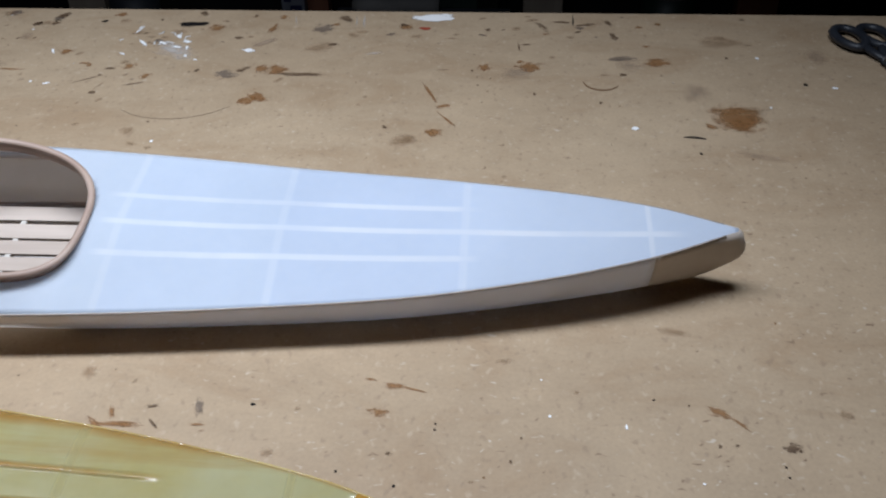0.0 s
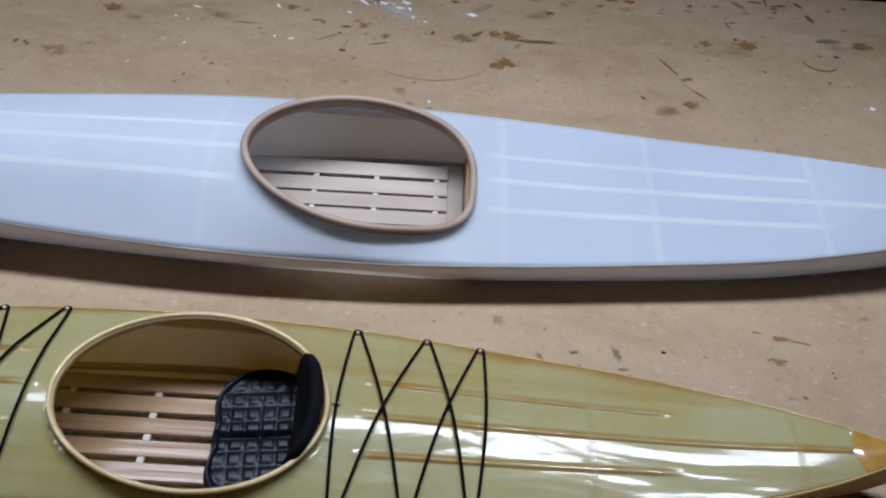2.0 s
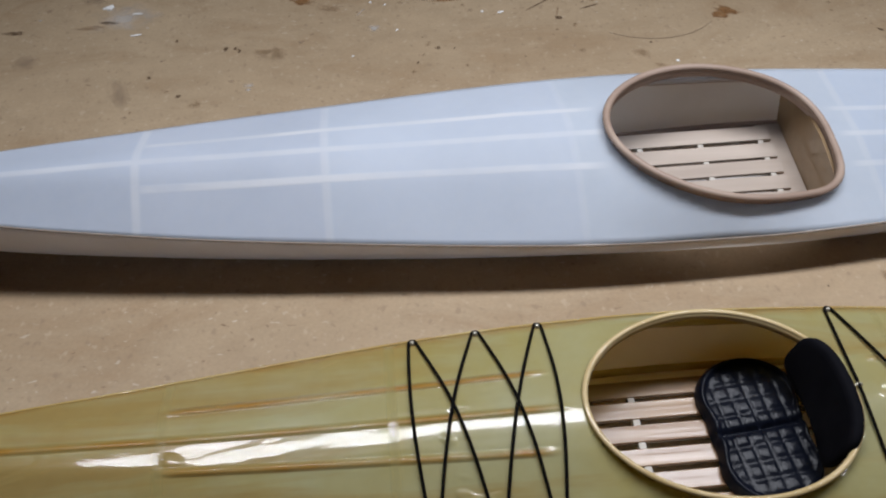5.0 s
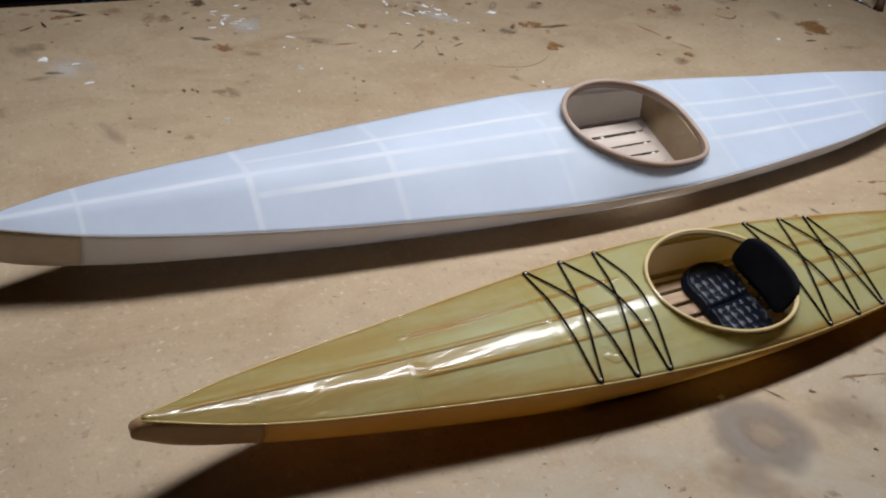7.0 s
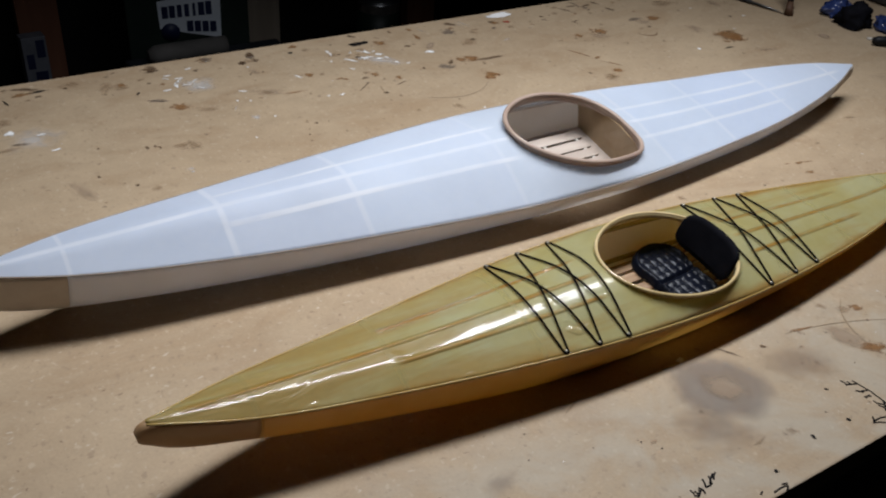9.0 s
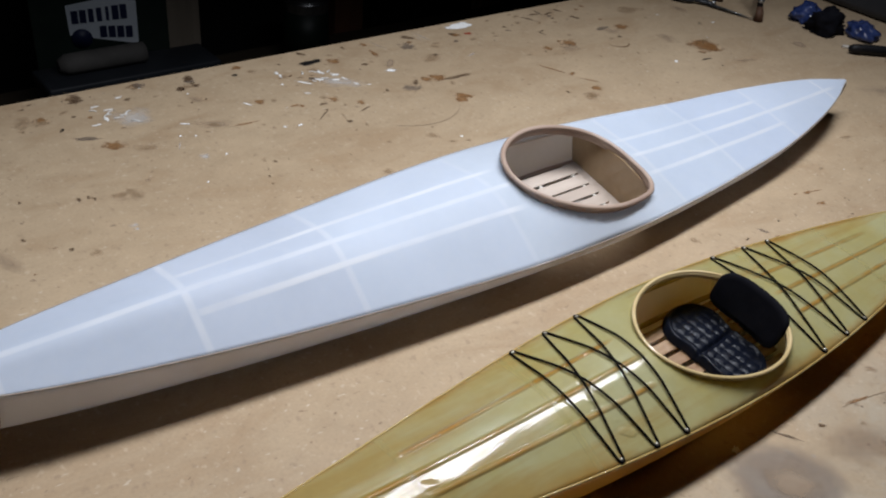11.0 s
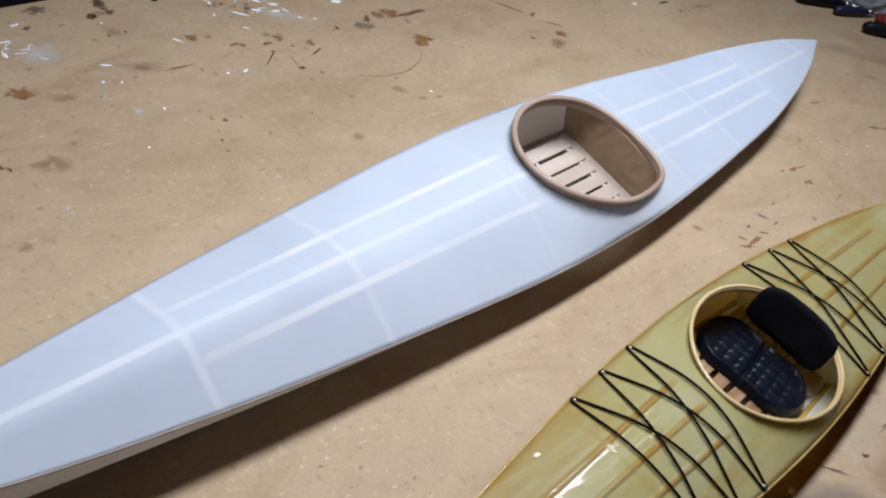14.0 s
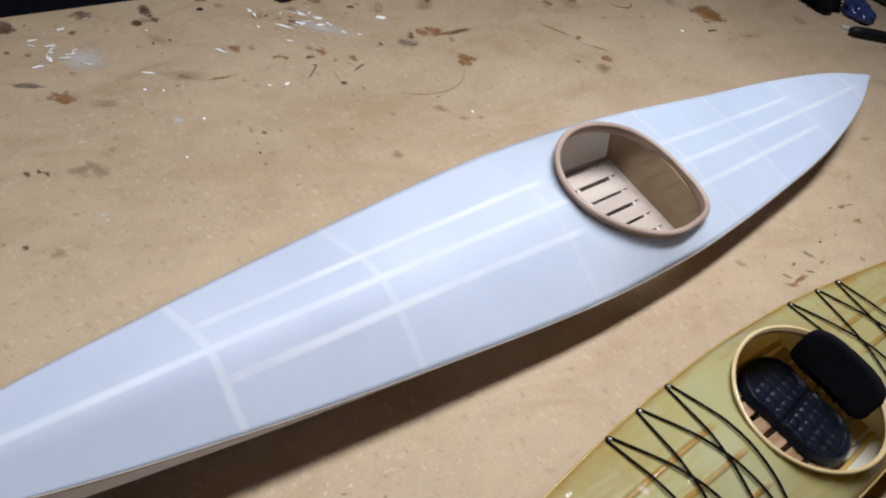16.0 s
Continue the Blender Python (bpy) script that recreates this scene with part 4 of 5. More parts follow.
stain(-0.034, 0.092, 0.0068, 0.0046, -23, "chip")
stain(-0.212, 0.086, 0.0061, 0.0014, -59, "chip")
stain(-0.283, 0.073, 0.0054, 0.0016, -29, "chip")
stain(-0.158, 0.112, 0.0012, 0.0031, -27, "chip")
stain(-0.252, 0.134, 0.0012, 0.0019, -27, "chip")
stain(-0.297, 0.052, 0.0015, 0.0019, -45, "chip")
stain(-0.285, 0.046, 0.0012, 0.0019, -27, "chip")
stain(-0.306, 0.034, 0.0118, 0.0013, -119, "paint")
stain(-0.205, 0.024, 0.0019, 0.0019, -34, "chip")
stain(-0.190, 0.021, 0.0038, 0.0017, 16, "chip")
stain(-0.277, 0.001, 0.0012, 0.0023, -27, "chip")
stain(-0.296, 0.006, 0.0062, 0.0082, -22, "paint")
stain(-0.313, -0.037, 0.0012, 0.0014, -27, "chip")
stain(-0.067, -0.073, 0.0017, 0.0020, -18, "chip")
stain(-0.102, 0.091, 0.0376, 0.0178, -34, "paint")
stain(-0.254, 0.145, 0.0039, 0.0032, -27, "dark")
stain(-0.238, 0.161, 0.0069, 0.0046, 5, "grey")
stain(-0.242, 0.114, 0.0013, 0.0027, -27, "dark")
stain(-0.257, 0.113, 0.0013, 0.0027, -27, "dark")
stain(-0.199, 0.085, 0.0069, 0.0056, -24, "glue")
stain(-0.185, 0.081, 0.0039, 0.0054, -27, "faint")
stain(-0.234, 0.047, 0.0156, 0.0018, -4, "glue")
stain(-0.261, 0.058, 0.0096, 0.0038, -33, "faint")
stain(-0.272, 0.048, 0.0042, 0.0019, -16, "faint")
stain(-0.220, 0.037, 0.0018, 0.0028, -18, "faint")
stain(-0.172, 0.061, 0.0052, 0.0024, 0, "glue")
stain(-0.167, 0.057, 0.0044, 0.0024, -67, "glue")
stain(-0.146, 0.051, 0.0058, 0.0024, 0, "dark")
stain(-0.130, 0.056, 0.0059, 0.0062, -29, "glue")
stain(-0.150, 0.038, 0.0024, 0.0020, -14, "dark")
stain(-0.159, 0.029, 0.0163, 0.0009, -141, "dark")
stain(-0.128, 0.039, 0.0026, 0.0046, -27, "faint")
stain(-0.110, 0.037, 0.0049, 0.0052, -21, "glue")
stain(-0.115, 0.022, 0.0093, 0.0014, 22, "dark")
stain(-0.143, 0.017, 0.0102, 0.0010, -106, "faint")
stain(-0.144, 0.005, 0.0041, 0.0030, -45, "dark")
stain(-0.069, 0.049, 0.0024, 0.0035, -14, "dark")
stain(-0.044, 0.043, 0.0124, 0.0089, -22, "grey")
stain(-0.029, 0.052, 0.0053, 0.0076, -41, "dark")
stain(-0.014, 0.054, 0.0062, 0.0076, -22, "glue")
stain(-0.001, 0.053, 0.0104, 0.0097, -34, "glue")
stain(0.021, 0.045, 0.0236, 0.0037, -1, "dark")
stain(0.006, 0.033, 0.0039, 0.0070, -27, "faint")
stain(-0.005, 0.002, 0.0121, 0.0072, -25, "glue")
stain(-0.012, -0.005, 0.0085, 0.0081, -48, "glue")
stain(-0.091, -0.058, 0.0096, 0.0070, -73, "faint")
stain(-0.082, -0.077, 0.0051, 0.0030, -27, "faint")
stain(-0.067, -0.083, 0.0041, 0.0033, -34, "faint")
stain(-0.133, -0.008, 0.0026, 0.0046, -27, "faint")
stain(-0.149, -0.014, 0.0018, 0.0023, -18, "faint")
stain(-0.136, -0.049, 0.0041, 0.0034, -45, "faint")
stain(-0.254, -0.025, 0.0026, 0.0051, -27, "faint")
stain(-0.247, -0.032, 0.0029, 0.0022, -37, "dark")
stain(-0.234, -0.034, 0.0006, 0.0018, 0, "dark")
stain(-0.259, -0.042, 0.0013, 0.0024, -27, "faint")
stain(-0.264, -0.053, 0.0013, 0.0016, -27, "dark")
stain(-0.268, -0.066, 0.0021, 0.0030, -34, "faint")
stain(-0.227, -0.061, 0.0018, 0.0028, -18, "faint")
stain(-0.170, -0.097, 0.0072, 0.0062, -29, "faint")
stain(-0.080, -0.043, 0.0018, 0.0017, -18, "dark")
stain(-0.261, -0.536, 0.0041, 0.0017, 8, "faint")
stain(-0.175, -0.573, 0.0067, 0.0039, -31, "faint")
stain(-0.202, -0.569, 0.0088, 0.0016, 11, "faint")
stain(-0.051, -0.544, 0.0121, 0.0045, -25, "glue")
stain(-0.123, -0.504, 0.0029, 0.0017, -37, "glue")
stain(-0.286, -0.486, 0.0108, 0.0013, 25, "faint")
stain(-0.269, -0.530, 0.0006, 0.0008, 0, "dark")
stain(-0.268, -0.532, 0.0007, 0.0007, -45, "black")
stain(-0.328, -0.491, 0.0013, 0.0008, -27, "dark")
stain(-0.339, -0.510, 0.0008, 0.0008, -45, "grey")
stain(-0.060, -0.531, 0.0026, 0.0016, -27, "faint")
stain(-0.098, -0.518, 0.0031, 0.0018, -22, "faint")
stain(-0.102, 0.149, 0.0173, 0.0069, 2, "black")
stain(-0.077, 0.141, 0.0078, 0.0072, -17, "glue")
stain(-0.023, 0.142, 0.0134, 0.0030, 80, "glue")
stain(-0.018, 0.169, 0.0057, 0.0057, 0, "glue")
stain(0.024, 0.142, 0.0111, 0.0106, 9, "grey")
stain(0.042, 0.166, 0.0094, 0.0047, -47, "dark")
stain(0.060, 0.161, 0.0226, 0.0017, -83, "paint")
stain(0.053, 0.160, 0.0180, 0.0011, -83, "paint")
stain(-0.005, 0.160, 0.0200, 0.0011, -78, "paint")
stain(0.101, 0.149, 0.0071, 0.0073, -14, "glue")
stain(0.028, 0.101, 0.0179, 0.0106, 15, "faint")
stain(0.039, 0.107, 0.0059, 0.0035, 11, "dark")
stain(-0.046, 0.172, 0.0023, 0.0034, 0, "dark")
stain(-0.050, 0.119, 0.0052, 0.0034, 0, "dark")
stain(-0.040, 0.122, 0.0041, 0.0029, 8, "faint")
stain(-0.179, 0.172, 0.0069, 0.0057, 0, "glue")
stain(-0.190, 0.155, 0.0037, 0.0032, 0, "black")
stain(-0.252, 0.150, 0.0023, 0.0029, 0, "dark")
stain(-0.237, 0.169, 0.0055, 0.0038, 18, "dark")
stain(-0.135, 0.160, 0.0017, 0.0029, 0, "dark")
stain(-0.099, 0.176, 0.0055, 0.0067, 18, "dark")
stain(-0.149, 0.140, 0.0038, 0.0022, 74, "chip")
stain(0.079, 0.089, 0.0102, 0.0029, 16, "paint")
stain(0.080, -0.009, 0.0023, 0.0023, 0, "faint")
stain(0.083, 0.005, 0.0029, 0.0023, 0, "faint")
stain(0.122, -0.064, 0.0108, 0.0090, 32, "faint")
stain(0.141, -0.053, 0.0029, 0.0052, 11, "glue")
stain(0.105, -0.045, 0.0018, 0.0029, 18, "dark")
stain(0.134, 0.017, 0.0155, 0.0009, -68, "glue")
stain(0.127, 0.171, 0.0226, 0.0110, 0, "chip")
stain(0.119, 0.145, 0.0066, 0.0044, -15, "red")
stain(0.099, 0.152, 0.0058, 0.0040, 6, "dark")
stain(0.177, 0.143, 0.0035, 0.0034, 0, "dark")
stain(0.203, 0.147, 0.0064, 0.0052, 5, "faint")
stain(0.228, 0.151, 0.0139, 0.0032, -66, "dark")
stain(0.245, 0.163, 0.0104, 0.0029, -3, "dark")
stain(0.256, 0.166, 0.0147, 0.0010, -92, "black")
stain(0.268, 0.157, 0.0117, 0.0028, 11, "dark")
stain(0.288, 0.162, 0.0095, 0.0033, -65, "dark")
stain(0.291, 0.132, 0.0091, 0.0038, -72, "dark")
stain(0.206, 0.107, 0.0104, 0.0009, -84, "dark")
stain(0.212, 0.111, 0.0066, 0.0017, 15, "dark")
stain(0.235, 0.084, 0.0040, 0.0034, 0, "faint")
stain(0.177, 0.063, 0.0063, 0.0058, 0, "glue")
stain(0.167, 0.056, 0.0012, 0.0023, 0, "dark")
stain(0.215, 0.066, 0.0128, 0.0091, 8, "glue")
stain(0.215, 0.058, 0.0058, 0.0051, -6, "glue")
stain(0.142, 0.057, 0.0064, 0.0017, 5, "faint")
stain(0.293, 0.083, 0.0163, 0.0046, 8, "grey")
stain(0.324, 0.076, 0.0138, 0.0091, 5, "glue")
stain(0.293, 0.052, 0.0040, 0.0034, 0, "dark")
stain(0.277, 0.051, 0.0057, 0.0023, 0, "faint")
stain(0.383, 0.119, 0.0230, 0.0110, -1, "faint")
stain(0.384, 0.130, 0.0095, 0.0064, 14, "faint")
stain(0.437, 0.038, 0.0021, 0.0026, 0, "black")
stain(0.459, 0.033, 0.0032, 0.0022, -9, "chip")
stain(0.409, 0.088, 0.0016, 0.0031, 0, "chip")
stain(0.135, 0.013, 0.0235, 0.0012, -68, "glue")
stain(0.147, -0.009, 0.0090, 0.0028, 27, "glue")
stain(0.152, -0.032, 0.0158, 0.0014, -57, "glue")
stain(0.143, -0.052, 0.0075, 0.0064, 4, "glue")
stain(0.123, -0.065, 0.0126, 0.0093, 24, "faint")
stain(0.271, 0.001, 0.0017, 0.0023, 0, "dark")
stain(0.294, -0.040, 0.0031, 0.0034, -31, "chip")
stain(0.372, -0.009, 0.0226, 0.0061, 7, "glue")
stain(0.375, -0.027, 0.0193, 0.0125, 17, "glue")
stain(0.388, -0.009, 0.0172, 0.0085, 14, "faint")
stain(0.351, -0.035, 0.0074, 0.0035, -51, "glue")
stain(0.337, -0.076, 0.0011, 0.0021, 0, "black")
stain(0.383, 0.087, 0.0017, 0.0029, 0, "dark")
stain(0.181, 0.018, 0.0017, 0.0017, 0, "faint")
stain(0.219, 0.014, 0.0012, 0.0023, 0, "dark")
stain(0.401, -0.003, 0.0012, 0.0016, -27, "chip")
stain(0.105, -0.044, 0.0009, 0.0024, 45, "dark")
stain(-0.017, -0.318, 0.0052, 0.0048, 6, "faint")
stain(-0.004, -0.315, 0.0011, 0.0009, 0, "faint")
stain(-0.054, -0.322, 0.0009, 0.0009, 0, "dark")
stain(0.008, -0.353, 0.0155, 0.0017, 0, "glue")
stain(-0.001, -0.353, 0.0058, 0.0017, -37, "glue")
stain(0.005, -0.345, 0.0049, 0.0016, -69, "glue")
stain(0.015, -0.353, 0.0069, 0.0017, 0, "glue")
stain(0.024, -0.340, 0.0042, 0.0013, 16, "dark")
stain(0.029, -0.352, 0.0057, 0.0009, -45, "dark")
stain(0.048, -0.339, 0.0066, 0.0024, -75, "grey")
stain(0.051, -0.351, 0.0046, 0.0009, 0, "glue")
stain(0.054, -0.355, 0.0023, 0.0012, 0, "faint")
stain(0.075, -0.336, 0.0016, 0.0011, 0, "black")
stain(0.098, -0.338, 0.0023, 0.0023, 0, "faint")
stain(0.132, -0.315, 0.0041, 0.0009, -8, "glue")
stain(0.145, -0.319, 0.0064, 0.0023, -5, "glue")
stain(0.155, -0.321, 0.0084, 0.0009, -16, "glue")
stain(0.139, -0.338, 0.0052, 0.0029, -6, "glue")
stain(0.147, -0.364, 0.0017, 0.0012, 0, "dark")
stain(0.152, -0.383, 0.0008, 0.0011, 0, "black")
stain(0.124, -0.376, 0.0008, 0.0011, 0, "black")
stain(0.090, -0.367, 0.0046, 0.0033, -30, "faint")
stain(0.009, -0.323, 0.0018, 0.0022, -18, "faint")
stain(0.168, -0.344, 0.0008, 0.0008, 0, "black")
stain(0.168, -0.348, 0.0008, 0.0008, 45, "black")
stain(0.210, -0.351, 0.0009, 0.0009, 0, "dark")
stain(0.205, -0.366, 0.0017, 0.0009, -90, "dark")
stain(0.276, -0.322, 0.0008, 0.0008, 0, "black")
stain(0.293, -0.325, 0.0009, 0.0009, 0, "dark")
stain(0.307, -0.329, 0.0075, 0.0031, -23, "glue")
stain(0.316, -0.336, 0.0069, 0.0012, -48, "glue")
stain(0.338, -0.350, 0.0052, 0.0028, 6, "dark")
stain(0.341, -0.352, 0.0013, 0.0010, -27, "dark")
stain(0.332, -0.362, 0.0008, 0.0008, 0, "black")
stain(0.332, -0.368, 0.0008, 0.0008, 0, "black")
stain(0.304, -0.351, 0.0012, 0.0012, 0, "dark")
stain(0.312, -0.350, 0.0013, 0.0009, 27, "dark")
stain(0.303, -0.285, 0.0013, 0.0015, -27, "faint")
stain(0.349, -0.260, 0.0009, 0.0012, 0, "glue")
stain(0.238, -0.319, 0.0021, 0.0018, -34, "faint")
stain(0.261, -0.341, 0.0026, 0.0008, -90, "chip")
stain(0.193, -0.376, 0.0009, 0.0009, 0, "glue")
stain(0.187, -0.379, 0.0024, 0.0011, 14, "faint")
stain(0.201, -0.298, 0.0064, 0.0023, 10, "faint")
stain(0.292, -0.270, 0.0112, 0.0036, -12, "faint")
stain(0.369, -0.327, 0.0045, 0.0048, -50, "faint")
stain(0.224, -0.336, 0.0008, 0.0011, 0, "chip")
stain(0.220, -0.311, 0.0008, 0.0008, 0, "chip")
stain(0.293, -0.374, 0.0008, 0.0008, 0, "chip")

stain(0.374, -0.023, 0.0230, 0.0200, 2, "glue")

# broad, barely darker patches of old spills
spill_rng = random.Random(23)
for i in range(26):
    stain(spill_rng.uniform(-0.75, 0.6), spill_rng.choice((spill_rng.uniform(-0.6, -0.5), spill_rng.uniform(-0.1, 0.18), spill_rng.uniform(-0.1, 0.18))), spill_rng.uniform(0.008, 0.03), spill_rng.uniform(0.006, 0.02), spill_rng.uniform(0, 180), spill_rng.choice(("haze", "haze", "tan")))

# small old spots crowd the strip along the far edge
spot_rng = random.Random(37)
for i in range(70):
    x, y = spot_rng.uniform(-0.62, 0.42), 0.183 - abs(spot_rng.gauss(0, 0.045))
    k = spot_rng.choice(("faint", "faint", "faint", "glue", "dark", "grey"))
    r = spot_rng.uniform(0.0025, 0.0075) * (1.3 if k == "faint" else 0.75)
    stain(x, min(y, 0.176), r, r * spot_rng.uniform(0.35, 0.9), spot_rng.uniform(-40, 40), k)

# fine specks scattered over the board
speck_rng = random.Random(11)
for i in range(280):
    k = speck_rng.choice(("dark", "dark", "glue", "paint", "faint", "black", "chip", "haze"))
    r = speck_rng.uniform(0.0005, 0.0014) * (0.6 if k in ("black", "chip") else 1.6 if k == "faint" else 4 if k == "haze" else 1)
    stain(speck_rng.uniform(-0.75, 0.6), speck_rng.choice((speck_rng.uniform(-0.6, -0.5), speck_rng.uniform(-0.12, 0.18))), r, r * speck_rng.uniform(0.5, 1.2), speck_rng.uniform(0, 180), k)


# ---- scratches, pencil lines and shavings ----
M_PENCIL = simple("pencil_line", (0.29, 0.205, 0.125), (0.37, 0.275, 0.18), 200, 0.7)
M_INK = simple("black_marker", (0.006, 0.006, 0.008), (0.014, 0.013, 0.013), 200, 0.8, spec=0.1)
M_SHAVE = simple("white_plastic_shaving", (0.75, 0.75, 0.74), (0.9, 0.9, 0.89), 100, 0.4)


def arc(cx, cy, r, a0, a1, w, material, squash=1.0):
    pts = [(cx + r * math.cos(radians(a0 + (a1 - a0) * i / 16)), cy + squash * r * math.sin(radians(a0 + (a1 - a0) * i / 16)), 0.0002) for i in range(17)]
    part("scratch", tube(pts, lambda t: w * (0.35 + 0.65 * math.sin(math.pi * min(max(t, 0.02), 0.98))), 5, flat=0.3), material, bench)


arc(-0.070, 0.022, 0.060, -130, -38, 0.0007, M_PENCIL, 1.0)
arc(-0.127, -0.760, 0.260, 83, 63, 0.0005, M_PENCIL)
arc(0.01, -0.545, 0.06, 120, 190, 0.0006, M_PENCIL)
M_RUST = simple("rust_line", (0.17, 0.095, 0.045), (0.23, 0.14, 0.07), 120, 0.8)
M_BARK = simple("dark_curl", (0.03, 0.022, 0.014), (0.07, 0.05, 0.03), 120, 0.8)
arc(0.274, 0.040, 0.0150, 188, 328, 0.0013, M_RUST, 1.12)
arc(0.332, -0.086, 0.0340, 97, 69, 0.0016, M_BARK)

# thin white shavings lie in two heaps near the far edge
shave_rng = random.Random(4)
for cx, cy, sx, sy, n in ((-0.100, 0.105, 0.040, 0.028, 8), (-0.335, 0.115, 0.022, 0.030, 9)):
    for i in range(n):
        x, y, a = shave_rng.gauss(cx, sx * 0.6), min(shave_rng.gauss(cy, sy * 0.6), 0.18), shave_rng.uniform(0, 180)
        L, c = shave_rng.uniform(0.002, 0.009), shave_rng.uniform(-0.3, 0.3)
        pts = [(L * (t - 0.5), L * c * (t - 0.5) ** 2 * 4, 0.0004 + 0.0006 * t * shave_rng.random()) for t in (0, 0.25, 0.5, 0.75, 1)]
        ob = part("shaving", tube(pts, lambda t: 0.0007, 5, flat=0.4), M_SHAVE, None)
        ob.matrix_world = pose(x, y, 0, 0, 0, a)
        tagged(ob, "tiny curled white plastic shaving on the bench", "shaving", "shavings on the bench")

# unreadable handwriting near the front edge, as plain strokes
for x, y, a, L in ((-0.0965, -0.5735, -88, 0.027), (-0.104, -0.5585, -80, 0.005), (-0.101, -0.5625, -21, 0.0085), (-0.101, -0.561, -90, 0.004), (-0.097, -0.562, -90, 0.004), (-0.102, -0.570, -45, 0.0057), (-0.0995, -0.571, -16, 0.0073),
                   (-0.1015, -0.576, -22, 0.0054), (-0.1015, -0.576, 5, 0.005), (-0.102, -0.582, -90, 0.003), (-0.100, -0.5855, -51, 0.0064), (-0.102, -0.587, -63, 0.0045), (-0.0995, -0.5875, -135, 0.0099), (-0.118, -0.592, -135, 0.0057), (-0.117, -0.596, -27, 0.0089), (-0.113, -0.594, -9, 0.0122),
                   (-0.2585, -0.576, -117, 0.0067), (-0.258, -0.579, 0, 0.004), (-0.2535, -0.576, -117, 0.0067), (-0.252, -0.5755, 32, 0.0094), (-0.250, -0.575, -117, 0.0045), (-0.2485, -0.5745, 31, 0.0058), (-0.2635, -0.578, -63, 0.003), (-0.2635, -0.5805, -108, 0.0036), (-0.266, -0.5795, -124, 0.004), (-0.268, -0.579, -90, 0.003), (-0.270, -0.5775, -90, 0.0036),
                   (-0.2215, -0.602, 0, 0.011), (-0.216, -0.6005, -14, 0.0041), (-0.217, -0.6035, -143, 0.005), (-0.234, -0.5985, 27, 0.003), (-0.267, -0.5805, 27, 0.0067), (-0.2695, -0.581, -34, 0.0036)):
    s = part("marker_stroke", tube([(-L / 2, 0, 0.0002), (0, L * 0.05, 0.0002), (L / 2, 0, 0.0002)], 0.00062, 5, flat=0.3), M_INK, bench)
    s.matrix_basis = pose(x, y, 0, 0, 0, a)

# ---- tools and clutter at the bench's end ----
M_STEEL = simple("worn_steel", (0.28, 0.29, 0.30), (0.45, 0.46, 0.47), 60, 0.35, metal=0.9)
M_GRIP = simple("dark_grip", (0.010, 0.012, 0.017), (0.026, 0.029, 0.036), 40, 0.45, bumps=0.0004)
M_BLACKP = simple("black_plastic", (0.004, 0.004, 0.005), (0.010, 0.010, 0.012), 40, 0.5, spec=0.25)
M_BLUE = simple("blue_plastic", (0.012, 0.022, 0.085), (0.05, 0.075, 0.20), 60, 0.18)
M_RED = simple("red_plastic", (0.14, 0.012, 0.014), (0.24, 0.035, 0.035), 60, 0.4)
M_NAVY = simple("navy_grip", (0.008, 0.012, 0.035), (0.018, 0.024, 0.06), 40, 0.5)
M_BAG = skin_material("clear_white_bag", (0.30, 0.32, 0.34), (0.48, 0.50, 0.52), 0.3, 0.3, 0.4, 0.002)
M_PAPER = simple("white_paper", (0.62, 0.64, 0.68), (0.78, 0.80, 0.82), 30, 0.7)
M_CASE = simple("dark_grey_case", (0.024, 0.028, 0.036), (0.042, 0.047, 0.057), 12, 0.55, bumps=0.0005)
M_RUBBER = simple("brown_rubber", (0.06, 0.025, 0.012), (0.10, 0.05, 0.025), 60, 0.7)


def scissors():
    t = thing("scissors", "dark-handled scissors lying closed on the bench", "scissors", pose(0.512, 0.075, 0.0, 0, 0, 8))
    for s in (-1, 1):
        loop = [(s * 0.0115 + 0.0115 * math.cos(a) * (1 + 0.15 * math.sin(a)), 0.048 + 0.021 * math.sin(a), 0.006) for a in np.linspace(0, 2 * math.pi, 28, endpoint=False)]
        part("handle", tube(loop, 0.0042, 8, True, 0.9), M_GRIP, t)
        part("shank", tube([(s * 0.008, 0.030, 0.006), (s * 0.004, 0.016, 0.005), (-s * 0.002, 0.0, 0.004)], 0.0042, 8, flat=0.7), M_GRIP, t)
        bm = bmesh.new()
        add_tube(bm, [(-s * 0.001, 0.004, 0.003 + 0.0012 * s), (-s * 0.002, -0.03, 0.003 + 0.0012 * s), (0, -0.062, 0.002 + 0.001 * s)], lambda u: 0.0045 * (1 - 0.85 * u), 6, flat=0.25)
        part("blade", bm, M_STEEL, t)
    bm = bmesh.new()
    bmesh.ops.create_cone(bm, cap_ends=True, segments=16, radius1=0.0038, radius2=0.003, depth=0.004, matrix=Matrix.Translation((0, 0, 0.0075)))
    part("pivot_screw", bm, M_STEEL, t)


scissors()


